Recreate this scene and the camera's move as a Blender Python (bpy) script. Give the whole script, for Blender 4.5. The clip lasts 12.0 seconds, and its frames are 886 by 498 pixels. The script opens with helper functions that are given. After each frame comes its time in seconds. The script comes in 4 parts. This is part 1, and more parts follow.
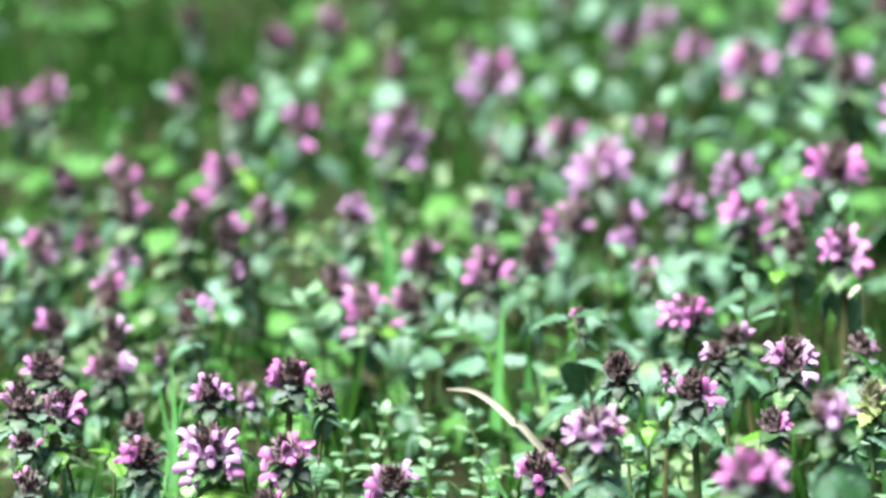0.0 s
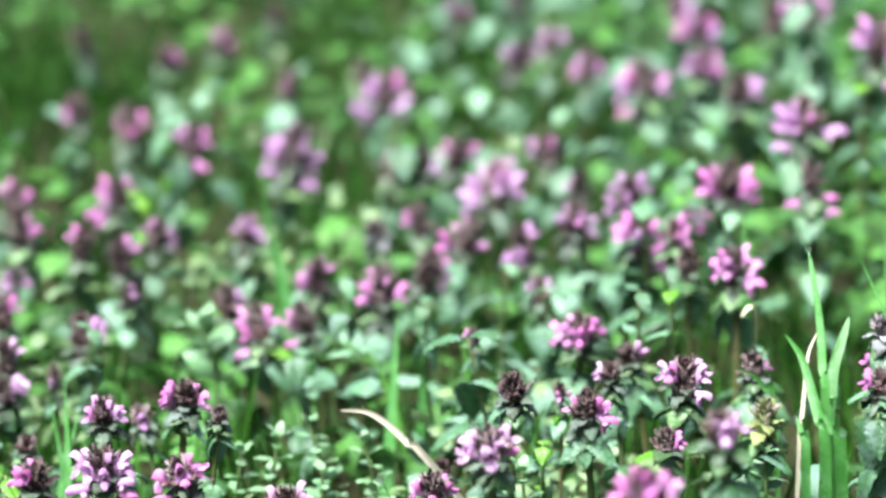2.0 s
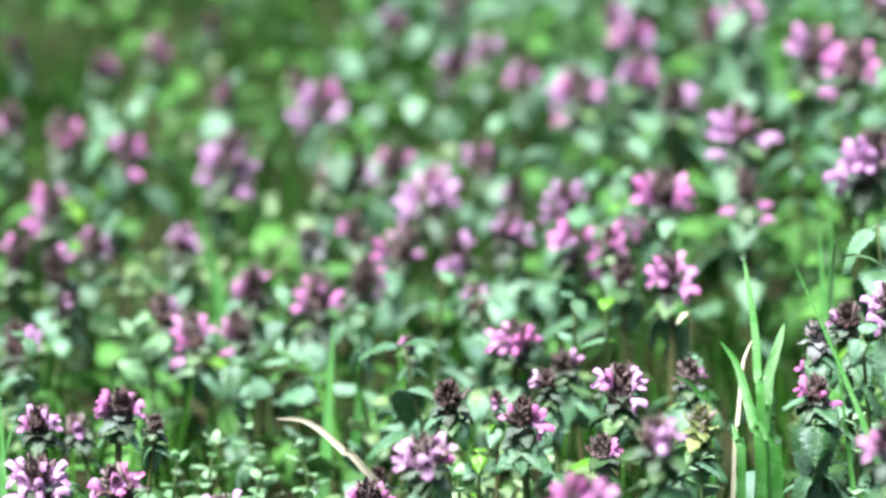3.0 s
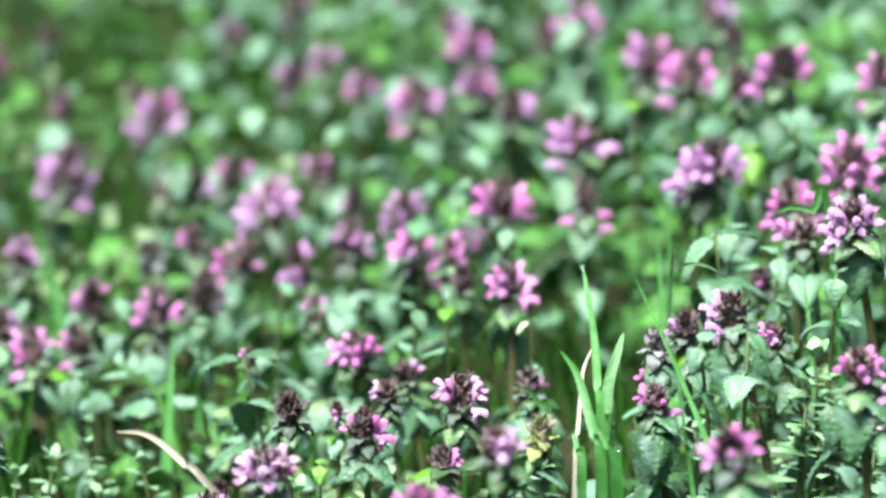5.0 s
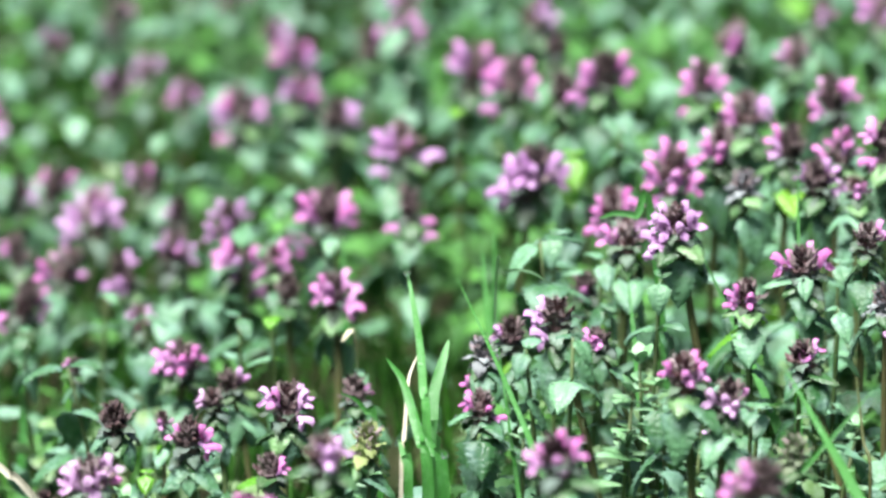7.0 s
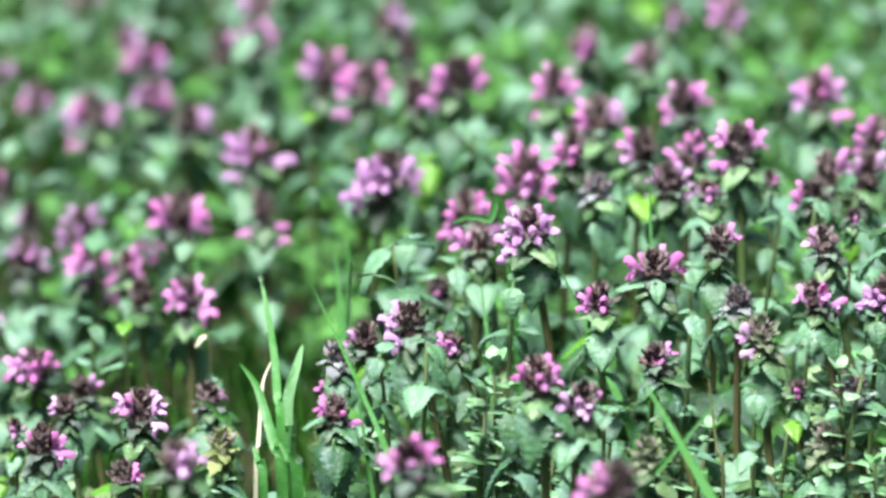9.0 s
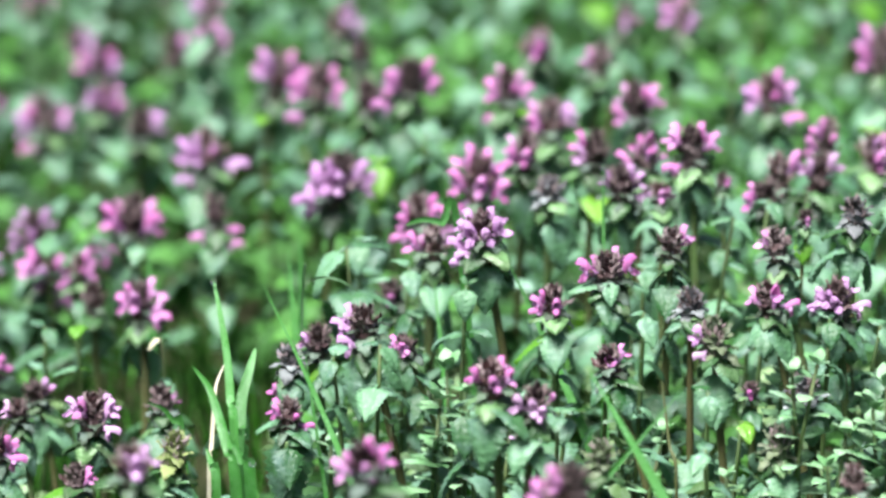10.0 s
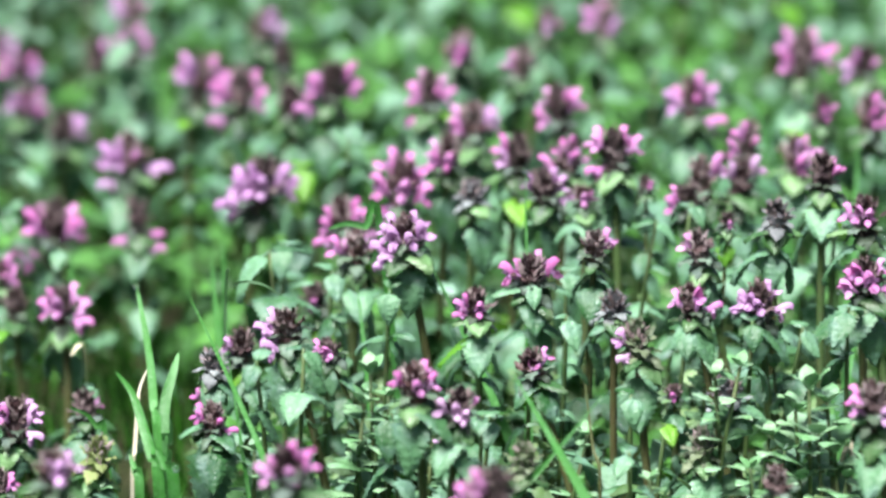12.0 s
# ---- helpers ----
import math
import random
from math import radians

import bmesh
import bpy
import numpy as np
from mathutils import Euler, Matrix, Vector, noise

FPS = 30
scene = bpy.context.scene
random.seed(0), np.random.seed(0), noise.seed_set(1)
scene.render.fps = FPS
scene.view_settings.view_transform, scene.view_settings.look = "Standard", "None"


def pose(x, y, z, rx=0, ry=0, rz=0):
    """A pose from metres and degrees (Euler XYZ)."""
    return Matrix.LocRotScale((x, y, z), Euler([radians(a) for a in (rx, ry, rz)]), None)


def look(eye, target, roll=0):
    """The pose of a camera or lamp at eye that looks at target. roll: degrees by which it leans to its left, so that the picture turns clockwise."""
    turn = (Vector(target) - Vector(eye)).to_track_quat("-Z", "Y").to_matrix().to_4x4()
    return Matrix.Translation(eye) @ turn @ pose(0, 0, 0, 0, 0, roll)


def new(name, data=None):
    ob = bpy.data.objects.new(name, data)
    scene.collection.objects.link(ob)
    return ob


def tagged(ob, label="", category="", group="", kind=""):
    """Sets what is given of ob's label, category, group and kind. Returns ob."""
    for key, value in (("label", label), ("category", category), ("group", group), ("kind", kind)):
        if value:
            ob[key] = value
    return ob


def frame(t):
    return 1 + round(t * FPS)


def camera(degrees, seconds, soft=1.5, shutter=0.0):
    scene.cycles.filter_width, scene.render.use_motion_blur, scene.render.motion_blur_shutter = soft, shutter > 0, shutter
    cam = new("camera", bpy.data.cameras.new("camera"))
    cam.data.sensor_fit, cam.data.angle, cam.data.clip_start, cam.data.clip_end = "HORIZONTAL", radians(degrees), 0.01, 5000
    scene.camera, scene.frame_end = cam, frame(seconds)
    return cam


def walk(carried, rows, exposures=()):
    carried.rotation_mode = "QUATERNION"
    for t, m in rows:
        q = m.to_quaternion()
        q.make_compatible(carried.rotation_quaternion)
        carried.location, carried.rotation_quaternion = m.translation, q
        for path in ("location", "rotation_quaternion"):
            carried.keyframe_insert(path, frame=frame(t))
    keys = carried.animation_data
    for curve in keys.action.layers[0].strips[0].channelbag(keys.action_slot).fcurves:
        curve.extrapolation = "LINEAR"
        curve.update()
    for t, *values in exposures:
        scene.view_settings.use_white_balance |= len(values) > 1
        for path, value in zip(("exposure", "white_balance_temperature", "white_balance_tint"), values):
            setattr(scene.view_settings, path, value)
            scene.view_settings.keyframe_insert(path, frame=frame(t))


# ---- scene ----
# ---- camera ----
# a long lens close to the ground, panning slowly to the right on its tripod
cam = camera(15.4, 12.0, soft=2.9)
cam.data.dof.use_dof = True
cam.data.dof.focus_distance = 1.095
cam.data.dof.aperture_fstop = 9.8
EYE = 0.40
ROWS = [
    (0.0, 7.235, -13.146, 0.67),
    (0.5, 6.894, -13.042, 0.613),
    (1.0, 6.377, -12.953, 0.541),
    (1.5, 5.89, -12.868, 0.454),
    (2.0, 5.321, -12.799, 0.464),
    (2.5, 4.734, -12.729, 0.418),
    (4.5, 2.166, -12.533, 0.132),
    (5.0, 1.295, -12.489, 0.089),
    (5.5, 0.455, -12.446, 0.04),
    (6.0, -0.347, -12.413, 0.01),
    (6.5, -1.05, -12.387, -0.085),
    (7.0, -1.839, -12.356, -0.183),
    (9.0, -4.462, -12.261, -0.443),
    (9.5, -4.855, -12.238, -0.457),
    (10.0, -5.303, -12.209, -0.502),
    (10.5, -5.77, -12.181, -0.514),
    (11.0, -6.136, -12.163, -0.589),
    (11.5, -6.412, -12.14, -0.609),
    (12.0, -6.678, -12.131, -0.594),
]
walk(cam, [(t, pose(0, 0, EYE, 90 + pitch, 0, yaw) @ pose(0, 0, 0, 0, 0, -roll)) for t, yaw, pitch, roll in ROWS],
     exposures=[(0.0, 1.88), (2.5, 1.84), (5.5, 1.72), (9.0, 1.56), (12.0, 1.49)])

# ---- light: a bright overcast sky ----
world = bpy.data.worlds.new("overcast_sky")
scene.world = world
world.use_nodes = True
wn = world.node_tree.nodes
sky = wn.new("ShaderNodeTexSky")
sky.sky_type, sky.sun_disc = "NISHITA", False
sky.sun_elevation, sky.sun_rotation = radians(65), radians(-139)
sky.air_density, sky.dust_density = 1.0, 3.0
world.node_tree.links.new(sky.outputs[0], wn["Background"].inputs[0])
wn["Background"].inputs[1].default_value = 0.045
sun = new("sun", bpy.data.lights.new("sun", "SUN"))
sun.data.energy, sun.data.angle, sun.data.color = 5.5, radians(32), (1.0, 0.94, 1.01)
sun.matrix_world = look((-1.5, -1.75, 5.0), (0, 0, 0))


# ---- materials ----
def material(name):
    m = bpy.data.materials.new(name)
    m.use_nodes = True
    return m, m.node_tree.nodes, m.node_tree.links, m.node_tree.nodes["Principled BSDF"]


def mixer(nodes, links, fac, a, b):
    n = nodes.new("ShaderNodeMix")
    n.data_type = "RGBA"
    for k, v in ((0, fac), (6, a), (7, b)):
        if isinstance(v, (float, int, tuple)):
            n.inputs[k].default_value = (*v, 1) if isinstance(v, tuple) else v
        else:
            links.new(v, n.inputs[k])
    return n.outputs[2]


def noise_of(nodes, links, scale, detail=3.0, rough=0.55, vector=None):
    n = nodes.new("ShaderNodeTexNoise")
    n.inputs["Scale"].default_value, n.inputs["Detail"].default_value, n.inputs["Roughness"].default_value = scale, detail, rough
    if vector is not None:
        links.new(vector, n.inputs["Vector"])
    return n.outputs[0]


def ramp(nodes, links, fac, *stops):
    n = nodes.new("ShaderNodeValToRGB")
    e = n.color_ramp.elements
    while len(e) < len(stops):
        e.new(0.5)
    for k, (p, c) in enumerate(stops):
        e[k].position, e[k].color = p, (*c, 1)
    links.new(fac, n.inputs[0])
    return n.outputs[0]


def plant_material(name, dark, light, blotch, rough=0.28, sheer=0.09, island=False, grain=900, bump=0.32, blotch_amount=0.5, spec=0.5, lean=2.0):
    """Leaf or petal: two tones chosen piece by piece (lean above 1: mostly the dark one), blotches, fine wrinkles, and light let through."""
    m, nodes, links, p = material(name)
    if island:
        rnd = nodes.new("ShaderNodeNewGeometry").outputs["Random Per Island"]
    else:
        rnd = nodes.new("ShaderNodeObjectInfo").outputs["Random"]
    skew = nodes.new("ShaderNodeMath")
    skew.operation, skew.inputs[1].default_value = "POWER", lean
    links.new(rnd, skew.inputs[0])
    tone = mixer(nodes, links, skew.outputs[0], dark, light)
    pos = nodes.new("ShaderNodeNewGeometry").outputs["Position"]
    coarse = noise_of(nodes, links, 130, 4, 0.6, pos)
    spots = ramp(nodes, links, coarse, (0.45, (0, 0, 0)), (0.72, (1, 1, 1)))
    amount = nodes.new("ShaderNodeMath")
    amount.operation = "MULTIPLY"
    amount.inputs[1].default_value = blotch_amount
    links.new(spots, amount.inputs[0])
    col = mixer(nodes, links, amount.outputs[0], tone, blotch)
    fine = noise_of(nodes, links, grain, 4, 0.65, pos)
    shade = ramp(nodes, links, fine, (0.3, (0.84, 0.84, 0.84)), (0.7, (1.12, 1.12, 1.12)))
    mul = nodes.new("ShaderNodeMix")
    mul.data_type, mul.blend_type = "RGBA", "MULTIPLY"
    mul.inputs[0].default_value = 1.0
    links.new(col, mul.inputs[6])
    links.new(shade, mul.inputs[7])
    links.new(mul.outputs[2], p.inputs["Base Color"])
    wet = nodes.new("ShaderNodeMapRange")
    wet.inputs["To Min"].default_value, wet.inputs["To Max"].default_value = rough * 0.75, rough * 1.6
    wet.inputs["From Min"].default_value, wet.inputs["From Max"].default_value = 0.35, 0.65
    links.new(noise_of(nodes, links, 210, 3, 0.6, pos), wet.inputs["Value"])
    links.new(wet.outputs[0], p.inputs["Roughness"])
    p.inputs["Specular IOR Level"].default_value = spec
    cells = nodes.new("ShaderNodeTexVoronoi")
    cells.feature, cells.inputs["Scale"].default_value = "DISTANCE_TO_EDGE", grain * 0.55
    links.new(pos, cells.inputs["Vector"])
    b = nodes.new("ShaderNodeBump")
    b.inputs["Strength"].default_value, b.inputs["Distance"].default_value = bump, 0.0012
    add = nodes.new("ShaderNodeMath")
    add.operation = "ADD"
    links.new(cells.outputs["Distance"], add.inputs[0])
    links.new(fine, add.inputs[1])
    links.new(add.outputs[0], b.inputs["Height"])
    links.new(b.outputs[0], p.inputs["Normal"])
    if sheer:
        tr = nodes.new("ShaderNodeBsdfTranslucent")
        links.new(mul.outputs[2], tr.inputs[0])
        mx = nodes.new("ShaderNodeMixShader")
        mx.inputs[0].default_value = sheer
        links.new(p.outputs[0], mx.inputs[1])
        links.new(tr.outputs[0], mx.inputs[2])
        links.new(mx.outputs[0], nodes["Material Output"].inputs[0])
    return m


# its bluish-grey blotches paint in some of the sky's sheen
LEAF = plant_material("nettle_leaf", (0.026, 0.095, 0.026), (0.12, 0.27, 0.135), (0.20, 0.31, 0.30), blotch_amount=0.42, bump=0.4, grain=800, rough=0.3, spec=0.42, sheer=0.16, lean=1.2)
LEAF_TOP = plant_material("upper_leaf", (0.028, 0.085, 0.025), (0.12, 0.25, 0.09), (0.13, 0.13, 0.085), blotch_amount=0.35, spec=0.38)
LEAF_YOUNG = plant_material("young_leaf", (0.10, 0.30, 0.020), (0.17, 0.39, 0.040), (0.10, 0.28, 0.05), sheer=0.4)
# the near-black tone adds painted shade to the leaves under the canopy
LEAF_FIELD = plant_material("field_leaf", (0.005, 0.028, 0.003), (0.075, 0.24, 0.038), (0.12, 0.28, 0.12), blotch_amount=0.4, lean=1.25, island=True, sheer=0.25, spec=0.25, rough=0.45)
# pale upper leaves; the light on them is partly put into this colour
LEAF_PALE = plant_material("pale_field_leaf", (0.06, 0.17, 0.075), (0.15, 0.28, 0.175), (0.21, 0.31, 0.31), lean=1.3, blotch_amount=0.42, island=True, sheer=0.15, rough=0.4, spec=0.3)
# field grass again, darkened: the shade of hollows and gaps is in the colour
GRASS_SHADED = plant_material("fine_dark_grass", (0.004, 0.028, 0.001), (0.022, 0.105, 0.006), (0.04, 0.15, 0.02), rough=0.55, island=True, grain=1200, sheer=0.3, spec=0.15)
HERB = plant_material("chickweed_leaf", (0.055, 0.12, 0.032), (0.175, 0.30, 0.105), (0.25, 0.35, 0.26), island=True, grain=1500, sheer=0.2, spec=0.35)
HERB_PALE = plant_material("pale_herb_leaf", (0.10, 0.25, 0.09), (0.19, 0.34, 0.17), (0.29, 0.41, 0.33), grain=1500)
GRASS = plant_material("grass_blade", (0.030, 0.15, 0.020), (0.075, 0.27, 0.055), (0.14, 0.34, 0.14), rough=0.35, grain=1200, blotch_amount=0.35)
GRASS_FIELD = plant_material("field_grass", (0.010, 0.050, 0.004), (0.065, 0.22, 0.026), (0.11, 0.29, 0.07), rough=0.55, island=True, grain=1200, sheer=0.3, spec=0.15)
STRAW = plant_material("dry_straw", (0.37, 0.37, 0.25), (0.46, 0.46, 0.34), (0.40, 0.37, 0.22), rough=0.6, sheer=0.1, grain=1500)
STEM = plant_material("nettle_stem", (0.050, 0.070, 0.020), (0.085, 0.078, 0.030), (0.07, 0.12, 0.035), rough=0.45, sheer=0.0, grain=1500, bump=0.3, spec=0.3)
STEM_GREEN = plant_material("green_stem", (0.045, 0.095, 0.022), (0.09, 0.16, 0.04), (0.10, 0.08, 0.04), rough=0.5, sheer=0.1, grain=1500, bump=0.3)
BRACT = plant_material("purple_bract", (0.014, 0.006, 0.007), (0.072, 0.036, 0.032), (0.31, 0.26, 0.24), rough=0.5, sheer=0.08, grain=2200, blotch_amount=0.52, spec=0.3)
TEETH = plant_material("calyx_teeth", (0.16, 0.12, 0.11), (0.42, 0.36, 0.34), (0.08, 0.04, 0.05), rough=0.5, sheer=0.15, grain=2200)
BRACT_LOW = plant_material("dull_bract", (0.026, 0.042, 0.022), (0.085, 0.145, 0.080), (0.20, 0.29, 0.25), rough=0.45, sheer=0.1, grain=2200, blotch_amount=0.5, spec=0.35)
BRACT_GREEN = plant_material("green_bract", (0.055, 0.085, 0.032), (0.13, 0.18, 0.085), (0.22, 0.26, 0.20), rough=0.55, sheer=0.15, grain=2200)
BRACT_YOUNG = plant_material("young_bract", (0.13, 0.19, 0.05), (0.27, 0.35, 0.12), (0.20, 0.17, 0.09), rough=0.5, sheer=0.25, grain=2200, blotch_amount=0.35)
BRACT_GREY = plant_material("bleached_bract", (0.10, 0.12, 0.11), (0.28, 0.33, 0.31), (0.05, 0.05, 0.05), rough=0.5, sheer=0.0, grain=2200, blotch_amount=0.6)
BRACT_BLACK = plant_material("withered_bract", (0.010, 0.010, 0.011), (0.030, 0.028, 0.030), (0.34, 0.37, 0.37), rough=0.45, sheer=0.0, grain=2200, blotch_amount=0.6)
PINK = plant_material("magenta_petal", (0.55, 0.16, 0.42), (0.60, 0.29, 0.54), (0.66, 0.43, 0.64), rough=0.55, sheer=0.35, grain=2500, bump=0.25)
LILAC = plant_material("lilac_petal", (0.48, 0.25, 0.49), (0.58, 0.36, 0.59), (0.68, 0.50, 0.70), rough=0.55, sheer=0.35, grain=2500, bump=0.25)
PALE = plant_material("pale_petal", (0.55, 0.34, 0.54), (0.62, 0.43, 0.60), (0.70, 0.55, 0.69), rough=0.55, sheer=0.35, grain=2500, bump=0.25)
SOIL_M, sn, sl, sp = material("damp_soil")
s_pos = sn.new("ShaderNodeNewGeometry").outputs["Position"]
s_far = ramp(sn, sl, noise_of(sn, sl, 9, 6, 0.6, s_pos), (0.35, (0.008, 0.020, 0.003)), (0.62, (0.018, 0.044, 0.006)))
s_near = ramp(sn, sl, noise_of(sn, sl, 220, 5, 0.7, s_pos), (0.35, (0.018, 0.014, 0.008)), (0.7, (0.060, 0.046, 0.024)))
sl.new(mixer(sn, sl, noise_of(sn, sl, 30, 3, 0.5, s_pos), s_far, s_near), sp.inputs["Base Color"])
sp.inputs["Roughness"].default_value, sp.inputs["Specular IOR Level"].default_value = 0.9, 0.15
s_b = sn.new("ShaderNodeBump")
s_b.inputs["Strength"].default_value, s_b.inputs["Distance"].default_value = 0.8, 0.004
sl.new(noise_of(sn, sl, 260, 6, 0.7, s_pos), s_b.inputs["Height"])
sl.new(s_b.outputs[0], sp.inputs["Normal"])
DEW, dn, dl, dp = material("dew")
dp.inputs["Base Color"].default_value = (1, 1, 1, 1)
dp.inputs["Roughness"].default_value, dp.inputs["IOR"].default_value, dp.inputs["Transmission Weight"].default_value = 0.02, 1.33, 1.0


# ---- mesh makers ----
def mesh_of(name, verts, faces, mats, slots=None, smooth=True):
    me = bpy.data.meshes.new(name)
    me.from_pydata([tuple(v) for v in verts], [], faces)
    for m in mats:
        me.materials.append(m)
    if slots is not None:
        me.polygons.foreach_set("material_index", slots)
    if smooth:
        me.polygons.foreach_set("use_smooth", [True] * len(me.polygons))
    me.update()
    return me


def part(name, me, parent, m=None, label=""):
    ob = new(name, me)
    ob.parent = parent
    if m is not None:
        ob.matrix_local = m
    return tagged(ob, label) if label else ob


def outline(s, kind):
    """Half width of a blade at s along it, as a share of its greatest half width."""
    if kind == "heart":
        return max(0.0, (1 - s) ** 0.85 * min(1.0, s / 0.16) ** 0.5 * (0.9 + 0.75 * s))
    if kind == "oval":
        return math.sin(math.pi * min(1, s * 0.97 + 0.03) ** 0.85) ** 0.75
    return math.sin(math.pi * (0.06 + 0.94 * s) ** 0.6) ** 0.9


def blade(length, width, droop, fold, rng, kind="heart", nu=13, nv=2, teeth=0.11, wrinkle=0.05, stalk=0.22):
    """A leaf along +Y from its stalk's foot, face up; droop: the radians by which it bends down. Verts and faces."""
    V, F = [], []
    y = z = 0.0
    a = -0.35 * droop
    twist = rng.uniform(-0.35, 0.35)
    # stalk: a slim three-sided strip
    n_stalk = 0
    if stalk:
        r = width * 0.035
        ls = length * stalk
        for k in range(3):
            V += [(-r, y, z), (0, y, z - 1.6 * r), (r, y, z)]
            if k < 2:
                y, z = y + ls / 2 * math.cos(a), z - ls / 2 * math.sin(a)
        for k in range(2):
            for q in range(3):
                F.append((3 * k + q, 3 * k + (q + 1) % 3, 3 * k + 3 + (q + 1) % 3, 3 * k + 3 + q))
        n_stalk = 9
    ph = rng.uniform(0, 6)
    step = length / nu
    for i in range(nu + 1):
        s = i / nu
        w = width / 2 * outline(s, kind) * (1 + (teeth if i % 2 else -teeth) * (0 < i < nu))
        back = -0.10 * length * (1 - min(1, s * 5)) if kind == "heart" else 0
        tw = twist * s
        for j in range(-nv, nv + 1):
            v = j / nv
            x = w * v
            lift = fold * abs(x) + wrinkle * width * 0.35 * math.sin(ph + i * 1.9 + abs(j) * 2.1) * (abs(v) ** 0.5) - 0.12 * width * v * v * abs(v)
            if nv > 2:
                lift += width * (0.045 * math.sin(math.pi * (6.5 * s - 1.3 * abs(v))) ** 2 * (1 - v * v) * min(1, abs(v) * 4) - 0.03 * math.exp(-(v / 0.2) ** 2))
            yy = back * abs(v)
            V.append((x * math.cos(tw) - lift * math.sin(tw), y + yy * math.cos(a) + lift * math.sin(a), z - yy * math.sin(a) + lift * math.cos(a) + x * math.sin(tw)))
        if i < nu:
            a += droop * 1.35 / nu
            y, z = y + step * math.cos(a), z - step * math.sin(a)
    n = 2 * nv + 1
    for i in range(nu):
        for j in range(n - 1):
            o = n_stalk + i * n + j
            F.append((o, o + 1, o + 1 + n, o + n))
    return V, F


def tube(points, radii, sides=6, cap=True):
    """A tube along points with a radius at each. Verts and faces."""
    V, F = [], []
    pts = [Vector(p) for p in points]
    side = None
    for k, p in enumerate(pts):
        d = (pts[min(k + 1, len(pts) - 1)] - pts[max(k - 1, 0)]).normalized()
        if side is None:
            side = d.cross(Vector((0.31, 0.83, 0.47))).normalized()
        side = (side - d * side.dot(d)).normalized()
        up = d.cross(side)
        for q in range(sides):
            g = 2 * math.pi * q / sides
            V.append(p + radii[k] * (math.cos(g) * side + math.sin(g) * up))
    for k in range(len(pts) - 1):
        for q in range(sides):
            F.append((k * sides + q, k * sides + (q + 1) % sides, (k + 1) * sides + (q + 1) % sides, (k + 1) * sides + q))
    if cap:
        F.append(tuple((len(pts) - 1) * sides + q for q in range(sides)))
    return V, F


def add_to(V, F, S, piece, m, slot=0):
    o = len(V)
    V.extend(m @ Vector(v) for v in piece[0])
    F.extend(tuple(o + i for i in f) for f in piece[1])
    S.extend([slot] * len(piece[1]))


def flower_mesh(name, hood_mat, pale_mat, seed):
    """A two-lipped flower along +Y: a slim tube that widens, a long arched hood over it and a forked lip hanging down."""
    rng = random.Random(seed)
    V, F, S = [], [], []
    mm = 0.001
    bend = rng.uniform(0.2, 0.5)
    spine = [(0, -3.0 * mm, 0), (0, 1.2 * mm, 0.3 * mm * bend), (0, 3.2 * mm, 1.1 * mm * bend), (0, 4.8 * mm, 2.2 * mm * bend)]
    add_to(V, F, S, tube(spine, [0.65 * mm, 0.8 * mm, 1.25 * mm, 1.8 * mm], 7, False), Matrix(), 1)
    # hood: an arched shell, open below
    nu, nv = 7, 6
    hv, hf = [], []
    z0 = 2.2 * mm * bend
    for i in range(nu + 1):
        s = i / nu
        a = 0.95 - 1.75 * s
        cy, cz = 3.2 * mm + 6.2 * mm * s * (1 - 0.14 * s), z0 + 0.4 * mm + 3.2 * mm * math.sin(min(1, s * 0.86 + 0.12) * math.pi * 0.66)
        w = 2.15 * mm * (0.72 + 0.28 * math.sin(math.pi * s)) * (1 - 0.93 * s ** 2.4) ** 0.75
        for j in range(nv + 1):
            g = math.pi * (j / nv - 0.5) * 1.2
            hv.append((w * math.sin(g), cy - 0.5 * mm * (1 - math.cos(g)) * a, cz - 2.3 * mm * (1 - math.cos(g)) * (1 - 0.3 * s)))
    for i in range(nu):
        for j in range(nv):
            o = i * (nv + 1) + j
            hf.append((o, o + 1, o + nv + 2, o + nv + 1))
    add_to(V, F, S, (hv, hf), Matrix(), 0)
    # side flaps, and the lip of two lobes
    LV, LF, LS = [], [], []
    for sgn in (-1, 1):
        lob = blade(4.2 * mm, 2.8 * mm, rng.uniform(0.0, 0.6), 0.1, rng, "oval", 6, 2, 0.12, 0.2, 0)
        add_to(LV, LF, LS, lob, Matrix.Translation((sgn * 0.9 * mm, 4.5 * mm, z0 - 1.0 * mm)) @ pose(0, 0, 0, rng.uniform(-75, -50), sgn * 24, -sgn * 22), 0)
        flap = blade(2.2 * mm, 2.0 * mm, 0.6, 0.1, rng, "oval", 3, 1, 0.0, 0.1, 0)
        add_to(V, F, S, flap, Matrix.Translation((sgn * 1.6 * mm, 4.3 * mm, z0 - 0.3 * mm)) @ pose(0, 0, 0, 0, sgn * 60, -sgn * 50), 1)
    lip = mesh_of("lip", LV, LF, [hood_mat])
    body = mesh_of(name, V, F, [hood_mat, pale_mat], S)
    whole = mesh_of(name, V + LV, F + [tuple(len(V) + i for i in f) for f in LF], [hood_mat, pale_mat], S + [0] * len(LF))
    return whole, body, lip


